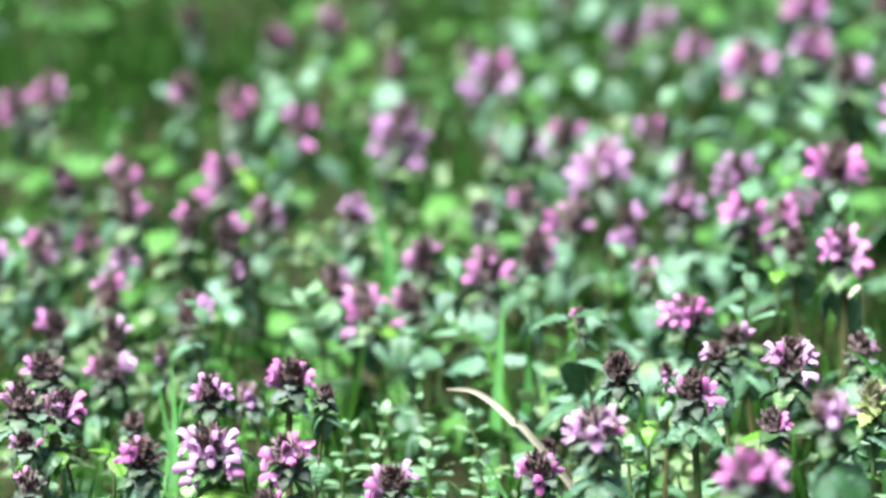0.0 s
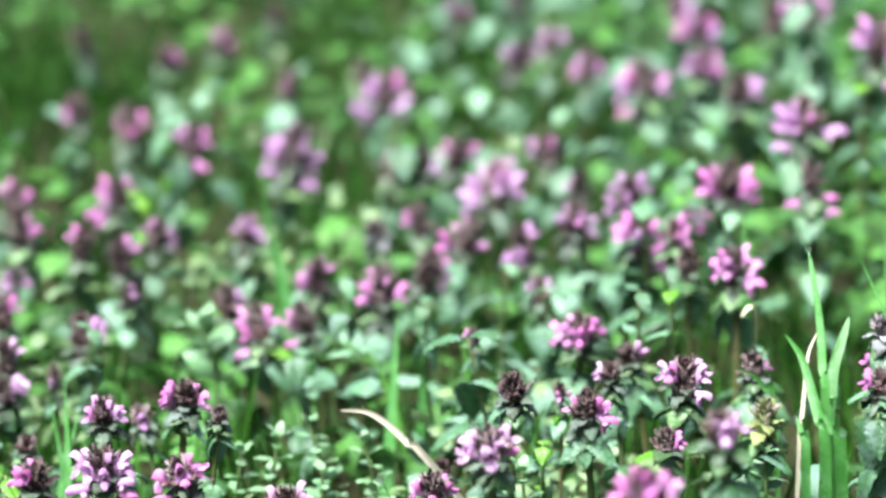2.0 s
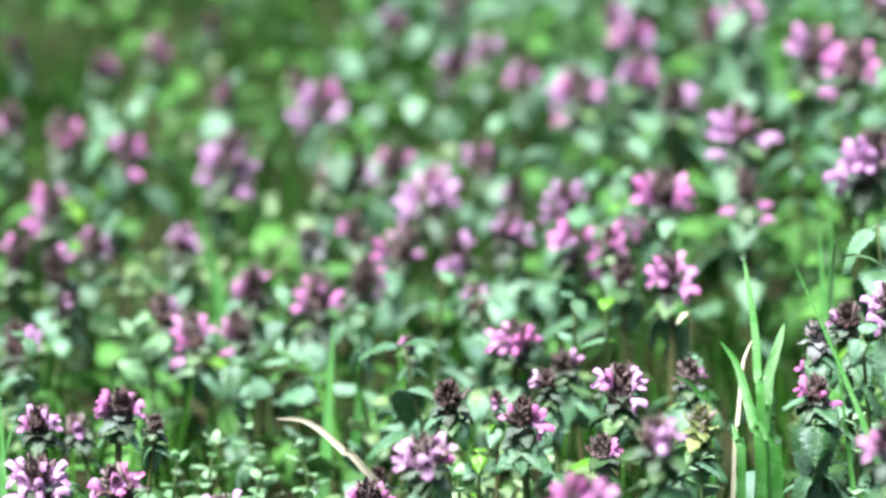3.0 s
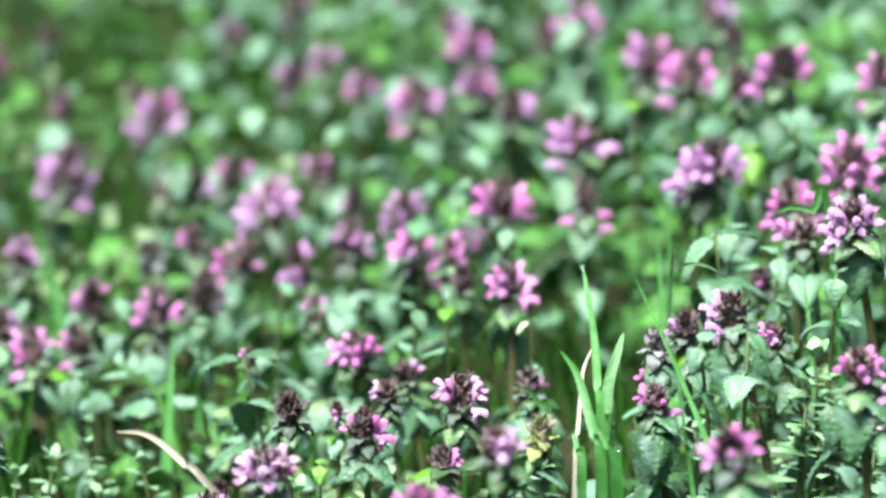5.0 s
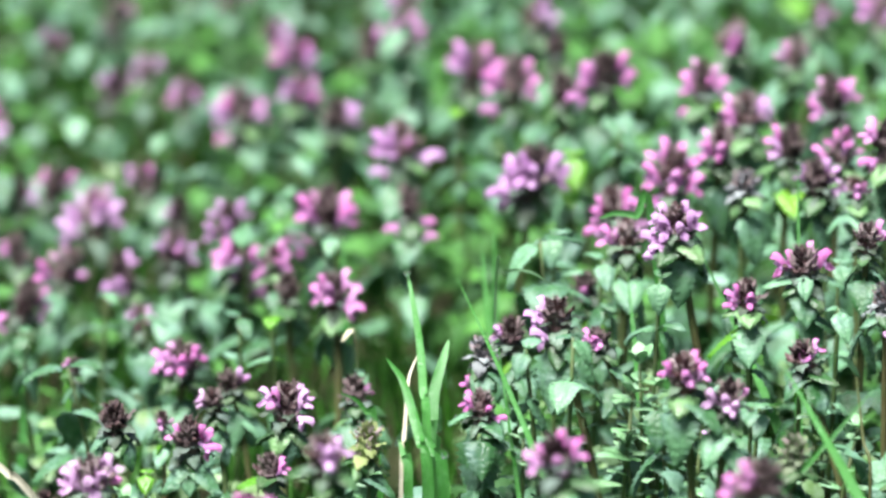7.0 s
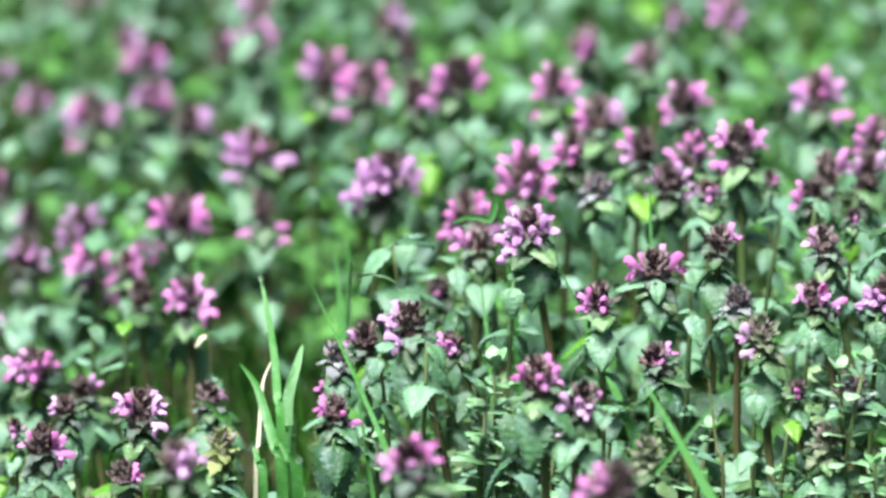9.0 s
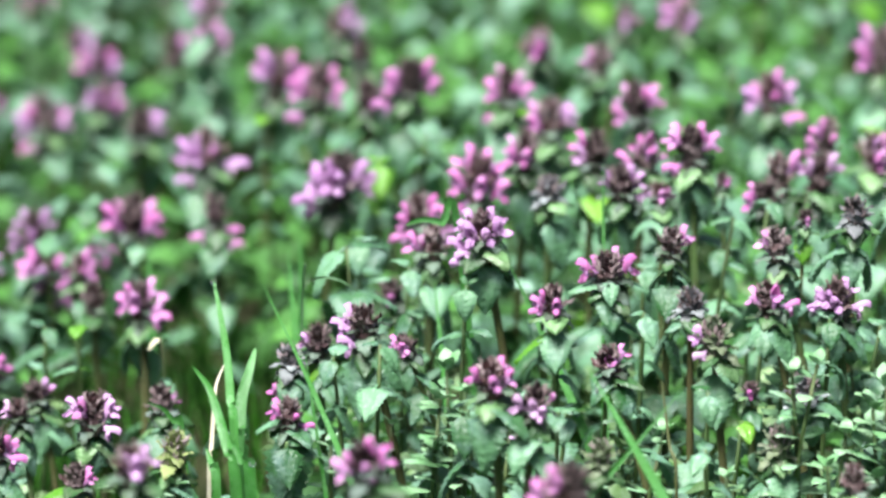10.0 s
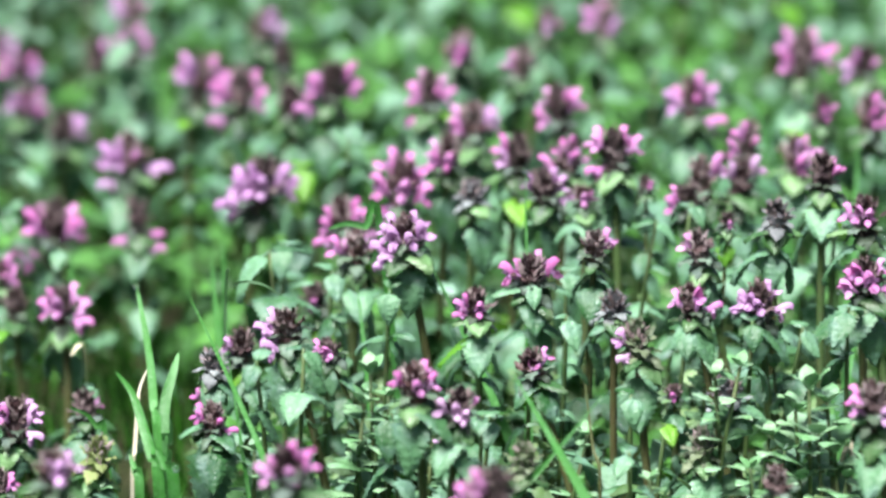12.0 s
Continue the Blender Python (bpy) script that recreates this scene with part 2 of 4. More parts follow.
def crown_mesh(name, mat, seed, tall=1.0, low=None):
    """The tapering tuft of small pointed bracts at the top of a stem, in crossed whorls, with the calyx teeth between them."""
    rng = random.Random(seed)
    V, F, S = [], [], []
    tiers, bracts, CV, CF, CS = 6, [], [], [], []
    for k in range(tiers):
        s = k / (tiers - 1)
        n = 4
        for q in range(n):
            az = 360 * q / n + 45 * (k % 2) + rng.uniform(-14, 14)
            up = -16 + 92 * s ** 0.8 + rng.uniform(-12, 12)
            ln = (9.2 - 4.2 * s) * 0.001 * rng.uniform(0.8, 1.15)
            b = blade(ln, ln * rng.uniform(0.80, 1.0), rng.uniform(0.3, 1.0) if k < 2 else rng.uniform(-0.7, 0.1), 0.3, rng, "heart", 8, 2, 0.12, 0.2, 0)
            m = pose(0, 0, (-6.5 + 8.0 * s) * 0.001 * tall, 0, 0, az) @ Matrix.Translation((0, 0.0010, 0)) @ pose(0, 0, 0, up)
            bracts.append((mesh_of("bract", *b, [(low or mat) if k < 2 else mat]), m))
            add_to(V, F, S, b, m, 2 if k < 2 else 0)
    for k in range(30):
        az, zz = rng.uniform(0, 360), rng.uniform(-8, 3) * 0.001 * tall
        ln = rng.uniform(2.6, 4.4) * 0.001
        t = tube([(0, 0, 0), (0, ln * 0.6, 0.0003), (0, ln, 0.0009)], [0.0007, 0.0006, 0.0001], 4, False)
        add_to(CV, CF, CS, t, pose(0, 0, zz, 0, 0, az) @ Matrix.Translation((0, 0.0026, 0)) @ pose(0, 0, 0, rng.uniform(15, 75)), 1)
    # fine pale hairs over the upper bracts
    for k in range(90):
        az, el = rng.uniform(0, 360), rng.uniform(10, 85)
        ln = rng.uniform(0.9, 2.0) * 0.001
        t = tube([(0, 0, 0), (0, ln, 0)], [0.00016, 0.00005], 3, False)
        add_to(CV, CF, CS, t, pose(0, 0, rng.uniform(-4, 2) * 0.001 * tall, 0, 0, az) @ pose(0, 0, 0, el) @ Matrix.Translation((0, rng.uniform(3.2, 5.4) * 0.001, 0)) @ pose(0, 0, 0, rng.uniform(-25, 25), 0, rng.uniform(-40, 40)), 1)
    core = tube([(0, 0, -0.010 * tall), (0, 0, -0.006 * tall), (0, 0, -0.001 * tall), (0, 0, 0.003 * tall)], [0.0014, 0.0042, 0.0036, 0.0008], 7)
    add_to(CV, CF, CS, core, Matrix())
    mats = [mat, TEETH, low or mat]
    whole = mesh_of(name, V + CV, F + [tuple(len(V) + i for i in f) for f in CF], mats, S + CS)
    return whole, mesh_of(name, CV, CF, mats, CS), bracts


def leaf_set(name, mat, n, seed, **kw):
    rng = random.Random(seed)
    out = []
    for k in range(n):
        v, f = blade(0.020, 0.020 * rng.uniform(0.80, 1.0), rng.uniform(0.15, 0.85), rng.uniform(0.05, 0.3), rng, nu=19, nv=3, **kw)
        out.append(mesh_of(name, v, f, [mat]))
    return out


LEAVES = leaf_set("leaf", LEAF, 7, 1)
LEAVES_TOP = leaf_set("leaf", LEAF_TOP, 6, 2, stalk=0.08)
LEAVES_YOUNG = leaf_set("leaf", LEAF_YOUNG, 3, 3)
FLOWERS = {
    "m": [flower_mesh("flower", PINK, LILAC, 10 + k) for k in range(3)],
    "l": [flower_mesh("flower", LILAC, PALE, 20 + k) for k in range(3)],
    "p": [flower_mesh("flower", PALE, PALE, 30 + k) for k in range(2)],
}
BUDS = [mesh_of("bud", *tube([(0, 0, 0), (0, 0.003, 0.0004), (0, 0.0055, 0.0012), (0, 0.0075, 0.0016)], [0.0007, 0.001, 0.0019, 0.0008], 7), [PINK])]
CROWNS = {
    "n": [crown_mesh("bract_crown", BRACT, 40 + k, 0.82 + 0.08 * k, BRACT_LOW) for k in range(6)],
    "g": [crown_mesh("bract_crown", BRACT_GREEN, 50 + k, 1.0) for k in range(2)],
    "y": [crown_mesh("bract_crown", BRACT_YOUNG, 55, 1.0)],
    "b": [crown_mesh("bract_crown", BRACT_BLACK, 60 + k, 0.75, BRACT_GREY) for k in range(2)],
}
LABELS = {
    "m": "dead-nettle with magenta-pink flowers and purple-brown top bracts",
    "l": "dead-nettle with lilac flowers round a dark bract tuft",
    "p": "dead-nettle with pale faded lilac flowers among green leaves",
    "d": "dead-nettle with a dark bract tuft and few flowers",
    "g": "dead-nettle past flowering with a dull olive bract tuft",
    "y": "young dead-nettle with a pale yellow-green bract tuft",
    "b": "withered dead-nettle with a blackened dewy top",
}
counter = [0]
wet_spots = []


# the ways a flower points: azimuth (0 to the right, 270 to the front) and degrees upwards
WAYS = {
    "r": (8, 60), "R": (-18, 34), "d": (-24, -24), "D": (-5, -30), "l": (172, 60), "L": (198, 34), "e": (204, -24),
    "f": (270, 18), "u": (290, 70), "v": (238, 38),
}


def nettle(x, y, h, tint="m", ways="", size=1.0, lean=0.0, hang=()):
    """One dead-nettle whose tuft stands at (x, y, h); ways: how its flowers point; lean: how far to the right its foot lies;
    hang: its large leaves, each as azimuth, pitch, length and how far below the tuft's middle, in degrees and millimetres."""
    counter[0] += 1
    rng = random.Random(1000 + counter[0])
    foot = Vector((x + lean + rng.uniform(-0.012, 0.012), y + rng.uniform(-0.008, 0.008), -0.002))
    low_stand = math.degrees(math.atan2(x, y)) < -2.5
    near = 1.02 < math.hypot(x, y) < 1.15
    plant = new("dead_nettle")
    plant.location = foot
    tagged(plant, LABELS[tint], "wildflower", "dead-nettles in the meadow")
    tip = Vector((x, y, h)) - foot
    bow = Vector((rng.uniform(-0.006, 0.006), rng.uniform(-0.006, 0.006), 0))
    spine = [tip * s + bow * math.sin(math.pi * s) for s in (0, 0.25, 0.5, 0.7, 0.85, 0.95, 1)]
    part("stem", mesh_of("stem", *tube(spine, [min(1.0, size) * r for r in (0.0018, 0.0018, 0.0017, 0.0016, 0.0015, 0.0014, 0.0013)], 6), [STEM if rng.random() < 0.6 else STEM_GREEN]), plant)

    def along(d):
        s = max(0.0, 1 - d / tip.length)
        return tip * s + bow * math.sin(math.pi * s)

    axis = Vector((0, 0, 1)).rotation_difference((along(0) - along(0.02)).normalized()).to_matrix().to_4x4()
    kind = tint if tint in "gby" else "n"
    turn = rng.uniform(0, 360)
    top = Matrix.Translation(along(0.001 * size)) @ axis
    whole, core, bracts = rng.choice(CROWNS[kind])
    slim = 0.86 if y > 1.25 and tint in "mldp" else 1.0
    crown = part("bract_crown", core if near else whole, plant, top @ pose(0, 0, 0, 0, 0, turn) @ Matrix.Diagonal((1.05 * size * slim, 1.05 * size * slim, 1.05 * size * (1.26 if slim < 1 else 1), 1)))
    for me, m in bracts if near else ():
        part("bract", me, crown, m)
    tone = {"d": "m", "g": "p", "b": "p", "y": "m"}.get(tint, tint)
    if tint in "ml" and y > 1.25 and not low_stand:
        ways += "".join(low for high, low in ("lL", "rR") if high in ways and low not in ways)
        ways += "".join(low for high, low in ("le", "rd") if high in ways and low not in ways and rng.random() < 0.2)
    for k, way in enumerate(ways):
        az, up = WAYS[way]
        again = ways[:k].count(way)
        m = top @ pose(0, 0, (rng.uniform(-0.005, -0.0015) - 0.003 * again - (0.002 if up < 0 else 0) - (0.0025 if slim < 1 and way in "LRed" else 0)) * size, 0, 0, az - 90 + rng.uniform(-14, 14))
        m = m @ Matrix.Translation((0, 0.0034 * size * slim ** 3, 0)) @ pose(0, 0, 0, up - 16 * again + rng.uniform(-16, 12), rng.uniform(-22, 22), 0)
        whole, body, lip = rng.choice(FLOWERS[tone if rng.random() < 0.85 else rng.choice("ml")])
        grow = size * rng.uniform(0.82, 1.12) * (0.86 if low_stand and slim < 1 else 1.0)
        bloom = part("flower", body if near else whole, plant, m @ Matrix.Diagonal((grow, grow * (1.26 if slim < 1 else 1.0), grow, 1)))
        if near:
            part("lip", lip, bloom)
    if rng.random() < 0.35 and ways:
        m = top @ pose(0, 0, -0.002, 0, 0, rng.uniform(180, 360)) @ Matrix.Translation((0, 0.003, 0)) @ pose(0, 0, 0, rng.uniform(0, 40))
        part("bud", BUDS[0], plant, m @ Matrix.Scale(0.8 * size, 4))
    # leaves: a collar under the tuft, a pair of large hanging ones, then crossed pairs down the bare stem
    sets = [
        (0.0085 * size, 4, 0.62, LEAVES_TOP, (-50, 0)), (0.014 * size, 2, 0.95, LEAVES, (-80, -30)), (0.017 * size, 2, 0.90, LEAVES, (-75, -20)),
        (rng.uniform(0.036, 0.050) * size, 2, 0.95, LEAVES, (-75, -20)), (0.068 * size, 2, 1.1, LEAVES, (-65, -5)), (0.092 * size, 2, 1.0, LEAVES, (-45, 15)),
    ]
    for az, pitch, long, down in hang:
        m = Matrix.Translation(along(0.001 * down)) @ pose(0, 0, 0, 0, 0, az - 90) @ pose(0, 0, 0, pitch)
        part("leaf", rng.choice(LEAVES), plant, m @ Matrix.Scale(long / 24, 4))
    for level, (d, n, grow, pool, up) in enumerate(sets):
        if hang and level in (1, 2, 3):
            continue
        if d > tip.length - 0.015:
            break
        for k in range(n):
            if level and rng.random() < ((0.6 if low_stand else 0.25) if level > 2 else 0.1 if y < 1.2 else 0.35):
                continue
            az = turn + 360 * k / n + 90 * (level % 2) + rng.uniform(-16, 16)
            src = LEAVES_YOUNG if rng.random() < 0.03 else pool
            m = Matrix.Translation(along(d + rng.uniform(-0.002, 0.002))) @ pose(0, 0, 0, 0, 0, az) @ pose(0, 0, 0, rng.uniform(*up))
            me = rng.choice(src)
            m = m @ Matrix.Scale(grow * min(size, 1.15) * (0.85 if low_stand else 1.0) * rng.uniform(0.8, 1.15), 4)
            part("leaf", me, plant, m)
            if rng.random() < 0.6:
                wet_spots.append(foot + m @ me.vertices[rng.randrange(len(me.vertices))].co)
    return plant


SHOOT_POOL = {"n": LEAVES, "y": LEAVES_YOUNG, "s": leaf_set("leaf", STRAW, 2, 6)}


def shoot(x, y, h, length, az=270, up=-50, tint="n"):
    """A shoot without flowers; its top leaf starts at (x, y, h), length metres long, towards az."""
    counter[0] += 1
    rng = random.Random(9000 + counter[0])
    plant = new("nettle_shoot")
    d = Vector((math.cos(radians(az)), math.sin(radians(az)), 0))
    plant.location = Vector((x, y, -0.002)) - 0.012 * d
    tagged(plant, {"y": "flowerless dead-nettle shoot with broad yellow-green leaves", "n": "flowerless dead-nettle shoot with broad pale green leaves", "s": "flowerless dead-nettle shoot with a dried tan leaf"}[tint], "shoot", "dead-nettle shoots")
    tip = Vector((x, y, h)) - plant.location
    side = Vector((rng.uniform(-0.004, 0.004), rng.uniform(0, 0.006), 0))
    spine = [tip * s + side * math.sin(math.pi * s) for s in (0, 0.3, 0.6, 0.85, 1)]
    part("stem", mesh_of("stem", *tube(spine, [0.0011, 0.0010, 0.0009, 0.0008, 0.0006], 4), [STEM_GREEN]), plant)
    for k in range(4):
        a, pitch, ln = (az, up, length) if k == 0 else (az + 180 + rng.uniform(-50, 50) if k == 1 else rng.uniform(0, 360), rng.uniform(-35, 20), length * rng.uniform(0.6, 0.9))
        p = tip if k < 2 else tip * (1 - 0.017 * (k - 1) / max(0.04, tip.length))
        m = Matrix.Translation(p) @ pose(0, 0, 0, 0, 0, a - 90) @ pose(0, 0, 0, pitch) @ Matrix.Scale(ln / 0.027, 4)
        part("leaf", rng.choice(SHOOT_POOL["n" if tint == "s" and k else tint]), plant, m)
    for k in range(6):
        d = 0.016 + 0.018 * (k // 2) + rng.uniform(-0.002, 0.002)
        if d < tip.length - 0.015 and rng.random() < 0.6:
            m = Matrix.Translation(tip * (1 - d / tip.length)) @ pose(0, 0, 0, 0, 0, az + 180 * (k % 2) + 90 * (k // 2) + rng.uniform(-25, 25)) @ pose(0, 0, 0, rng.uniform(-75, -20))
            part("leaf", rng.choice(LEAVES), plant, m @ Matrix.Scale(rng.uniform(0.85, 1.2) * min(1.0, length / 0.021), 4))
    return plant


def grass_blade_mesh(foot, tip, width, bow, mat, name="blade", n=10):
    """A grass blade from foot to tip, keeled, tapering, bowed sideways by bow."""
    V, F = [], []
    foot, tip, bow = Vector(foot), Vector(tip), Vector(bow)
    for i in range(n + 1):
        s = i / n
        p = foot.lerp(tip, s) + bow * math.sin(math.pi * s ** 1.3)
        w = width / 2 * (1 - s ** 1.7) ** 0.9 + 0.00012
        for j, keel in ((-1, 0), (0, 0.35), (1, 0)):
            V.append((p.x + w * j, p.y + w * keel, p.z))
    for i in range(n):
        for j in range(2):
            o = 3 * i + j
            F.append((o, o + 1, o + 4, o + 3))
    return mesh_of(name, V, F, [mat])


def grass_tuft(blades, label="tuft of fresh green grass blades", mat=None, name="grass_tuft"):
    """blades: foot, tip, width and bow of each."""
    base = Vector(blades[0][0])
    base.z = 0
    tuft = new(name)
    tuft.location = base
    tagged(tuft, label, "grass")
    for foot, tip, width, bow in blades:
        part("blade", grass_blade_mesh(Vector(foot) - base, Vector(tip) - base, width, bow, mat or GRASS), tuft)
    return tuft


HERB_LEAVES = []
for _k in range(4):
    _r = random.Random(80 + _k)
    HERB_LEAVES.append(mesh_of("leaf", *blade(0.0095, 0.0072, _r.uniform(0.1, 0.6), 0.2, _r, "oval", 6, 1, 0.0, 0.05, 0.15), [HERB_PALE]))


def herb(x, y, h, foot=(0, 0), size=1.0, label="pale green chickweed sprig with small opposite leaves"):
    counter[0] += 1
    rng = random.Random(5000 + counter[0])
    base = Vector((x + foot[0], y + foot[1], -0.002))
    plant = new("chickweed_sprig")
    plant.location = base
    tagged(plant, label, "herb", "chickweed sprigs")
    tip = Vector((x, y, h)) - base
    bow = Vector((rng.uniform(-0.008, 0.008), 0.004, 0))
    pts = [tip * s + bow * math.sin(math.pi * s) for s in (0, 0.2, 0.4, 0.6, 0.8, 1)]
    part("stem", mesh_of("stem", *tube(pts, [0.0011, 0.001, 0.001, 0.0009, 0.0008, 0.0006], 5), [STEM_GREEN]), plant)
    d, turn = 0.0, rng.uniform(0, 180)
    while d < min(0.075, tip.length - 0.01):
        s = 1 - d / tip.length
        p = tip * s + bow * math.sin(math.pi * s)
        for k in range(2 if d > 0.001 else 4):
            az = turn + 180 * k / (1 if d > 0.001 else 2) + rng.uniform(-20, 20)
            up = rng.uniform(5, 35) if d > 0.001 else rng.uniform(25, 70)
            grow = (0.75 + min(0.8, d * 22)) * size * rng.uniform(0.85, 1.2)
            part("leaf", rng.choice(HERB_LEAVES), plant, Matrix.Translation(p) @ pose(0, 0, 0, 0, 0, az) @ pose(0, 0, 0, up) @ Matrix.Scale(grow, 4))
        d += (0.0065 + d * 0.24) * size
        turn += 90
    return plant


# ---- ground ----
gv, gf = [], []
edge = [-400, -60, -12, -4] + [-2 + 0.1 * k for k in range(41)] + [4, 12, 60, 400]
for gy in edge:
    for gx in edge:
        gv.append((gx, gy + 1.2, (0.004 * noise.noise((gx * 4, gy * 4, 0)) - 0.002) if abs(gx) < 2.1 and abs(gy) < 2.1 else -0.01))
ng = len(edge)
for gi in range(ng - 1):
    for gj in range(ng - 1):
        o = gi * ng + gj
        gf.append((o, o + 1, o + ng + 1, o + ng))
ground = new("ground", mesh_of("ground", gv, gf, [SOIL_M]))
tagged(ground, "damp dark soil under a dense mat of weeds", "ground", kind="structure")


# ---- undergrowth that nobody could count ----
def canopy(x, y):
    """Height of the flower tufts over the ground: the stand grows taller towards the right."""
    az = math.degrees(math.atan2(x, y))
    return 0.060 + 0.098 * min(1.0, max(0.0, (az + 4) / 9))


def scatter(name, label, count, mat, seed, make, share, around=False):
    """count small leaves or blades over the wedge of meadow, each made by make(rng); share: lowest and highest place under the canopy."""
    rng = random.Random(seed)
    pool = [make(rng) for _ in range(10)]
    pool = [(np.array([tuple(v) for v in V]), F) for V, F in pool]
    verts, faces, o = [], [], 0
    for _ in range(count):
        r = math.sqrt(rng.uniform(0.62 ** 2, 2.9 ** 2))
        az = radians(rng.uniform(-19, 18.5))
        if around:
            r, az = math.sqrt(rng.uniform(0.45 ** 2, 4.6 ** 2)), radians(rng.uniform(-180, 180))
            if 0.6 < r < 2.9 and abs(az) < radians(18.5):
                continue
        x, y = r * math.sin(az), r * math.cos(az)
        place = share(rng, x, y)
        if place is None:
            continue
        z, turn, up, roll, grow = place
        V, F = rng.choice(pool)
        m = np.array(pose(x, y, z, 0, 0, turn) @ pose(0, 0, 0, up, roll, 0))
        verts.append(V * grow @ m[:3, :3].T + m[:3, 3])
        faces += [tuple(o + i for i in f) for f in F]
        o += len(V)
    verts = np.concatenate(verts)
    ob = new(name, mesh_of(name, verts.tolist(), faces, [mat]))
    return tagged(ob, label, "undergrowth", kind="stuff")


def bare(x, y):
    """Hollows where the weeds thin out: one at the back, one behind the grass tuft."""
    if ((x - 0.002) / 0.068) ** 2 + ((y - 1.38) / 0.22) ** 2 < 1:
        return True
    return ((x + 0.47) / 0.10) ** 2 + ((y - 2.14) / 0.24) ** 2 < 1


def short_turf(x, y):
    """The stretch on the left where small herbs take the place of broad leaves."""
    return radians(-20) < math.atan2(x, y) < radians(-2.5)


def gap(x, y):
    """Small dark openings between the clumps, down to the soil."""
    return noise.noise((x * 16, y * 11, 4.5)) < (-0.2 if y < 1.3 else -0.06)


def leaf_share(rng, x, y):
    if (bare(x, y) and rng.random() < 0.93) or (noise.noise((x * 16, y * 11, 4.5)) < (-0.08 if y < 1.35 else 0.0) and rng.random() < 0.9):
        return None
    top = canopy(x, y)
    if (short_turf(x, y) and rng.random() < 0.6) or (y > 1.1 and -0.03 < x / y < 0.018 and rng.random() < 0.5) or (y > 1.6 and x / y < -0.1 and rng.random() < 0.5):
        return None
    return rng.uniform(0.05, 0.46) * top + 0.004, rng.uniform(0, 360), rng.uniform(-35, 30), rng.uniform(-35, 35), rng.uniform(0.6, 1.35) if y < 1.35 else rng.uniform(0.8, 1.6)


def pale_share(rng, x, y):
    """Pale upper leaves in loose drifts, standing in for brighter light: thick through the middle of the stand, thin
    over the short turf and the hollows.
    """
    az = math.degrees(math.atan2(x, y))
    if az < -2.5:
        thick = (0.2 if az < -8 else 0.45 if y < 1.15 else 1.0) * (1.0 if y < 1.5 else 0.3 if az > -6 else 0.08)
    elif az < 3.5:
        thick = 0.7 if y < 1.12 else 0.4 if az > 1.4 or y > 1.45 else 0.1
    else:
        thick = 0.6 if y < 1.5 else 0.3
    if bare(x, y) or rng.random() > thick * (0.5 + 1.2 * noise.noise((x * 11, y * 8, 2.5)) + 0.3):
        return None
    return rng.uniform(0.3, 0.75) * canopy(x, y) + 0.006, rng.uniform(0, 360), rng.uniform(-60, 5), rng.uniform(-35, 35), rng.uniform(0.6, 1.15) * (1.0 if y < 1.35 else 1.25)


def herb_share(rng, x, y):
    if (bare(x, y) and rng.random() < 0.9) or noise.noise((x * 7 + 3, y * 5, 1.5)) < -0.12 or gap(x, y) or (y > 1.35 and rng.random() < (0.5 if y < 1.6 else 0.85)):
        return None
    return rng.uniform(0.05, 0.8 if short_turf(x, y) else 0.62 if y < 1.35 else 0.30) * canopy(x, y) + 0.002, rng.uniform(0, 360), rng.uniform(-30, 60), rng.uniform(-30, 30), rng.uniform(0.6, 1.4)


def grass_share(rng, x, y):
    if noise.noise((x * 5, y * 4, 7.5)) < (-0.3 if short_turf(x, y) else -0.05) and rng.random() < 0.75 and not bare(x, y) or (gap(x, y) and rng.random() < 0.8):
        return None
    return -0.002, rng.uniform(0, 360), rng.uniform(-18, 18), rng.uniform(-14, 14), rng.uniform(0.5, 1.2 if y < 1.35 else 0.75)


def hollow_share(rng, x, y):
    """Low grass in the hollows and, further back, in the gaps between the clumps; their shade is in its colour."""
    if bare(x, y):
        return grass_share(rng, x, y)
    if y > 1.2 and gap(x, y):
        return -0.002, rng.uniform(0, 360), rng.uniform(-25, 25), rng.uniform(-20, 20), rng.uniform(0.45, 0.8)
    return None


def grass_piece(rng):
    me_v, me_f = [], []
    bow = rng.uniform(-0.02, 0.02)
    hgt, w = 0.072, 0.0032
    for i in range(6):
        s = i / 5
        for j, k in ((-1, 0), (0, 0.3), (1, 0)):
            ww = w / 2 * (1 - s ** 2) ** 0.8 + 0.0001
            me_v.append((ww * j, bow * s * s + ww * k, hgt * s * (1 - 0.2 * s)))
    for i in range(5):
        for j in range(2):
            o = 3 * i + j
            me_f.append((o, o + 1, o + 4, o + 3))
    return me_v, me_f


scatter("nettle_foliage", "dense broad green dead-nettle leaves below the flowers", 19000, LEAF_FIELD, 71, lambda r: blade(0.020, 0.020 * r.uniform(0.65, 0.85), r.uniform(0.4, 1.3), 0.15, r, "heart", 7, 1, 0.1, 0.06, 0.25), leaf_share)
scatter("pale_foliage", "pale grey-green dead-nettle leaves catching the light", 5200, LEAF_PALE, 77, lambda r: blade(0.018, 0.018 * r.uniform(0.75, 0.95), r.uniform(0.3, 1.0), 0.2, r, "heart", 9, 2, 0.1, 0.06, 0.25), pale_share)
scatter("chickweed_carpet", "carpet of small light green chickweed leaves", 42000, HERB, 72, lambda r: blade(0.0085, 0.0058, r.uniform(0.1, 0.8), 0.2, r, "oval", 4, 1, 0.0, 0.05, 0.15), herb_share)
scatter("meadow_grass", "thin green grass blades among the weeds", 7500, GRASS_FIELD, 73, grass_piece, grass_share)

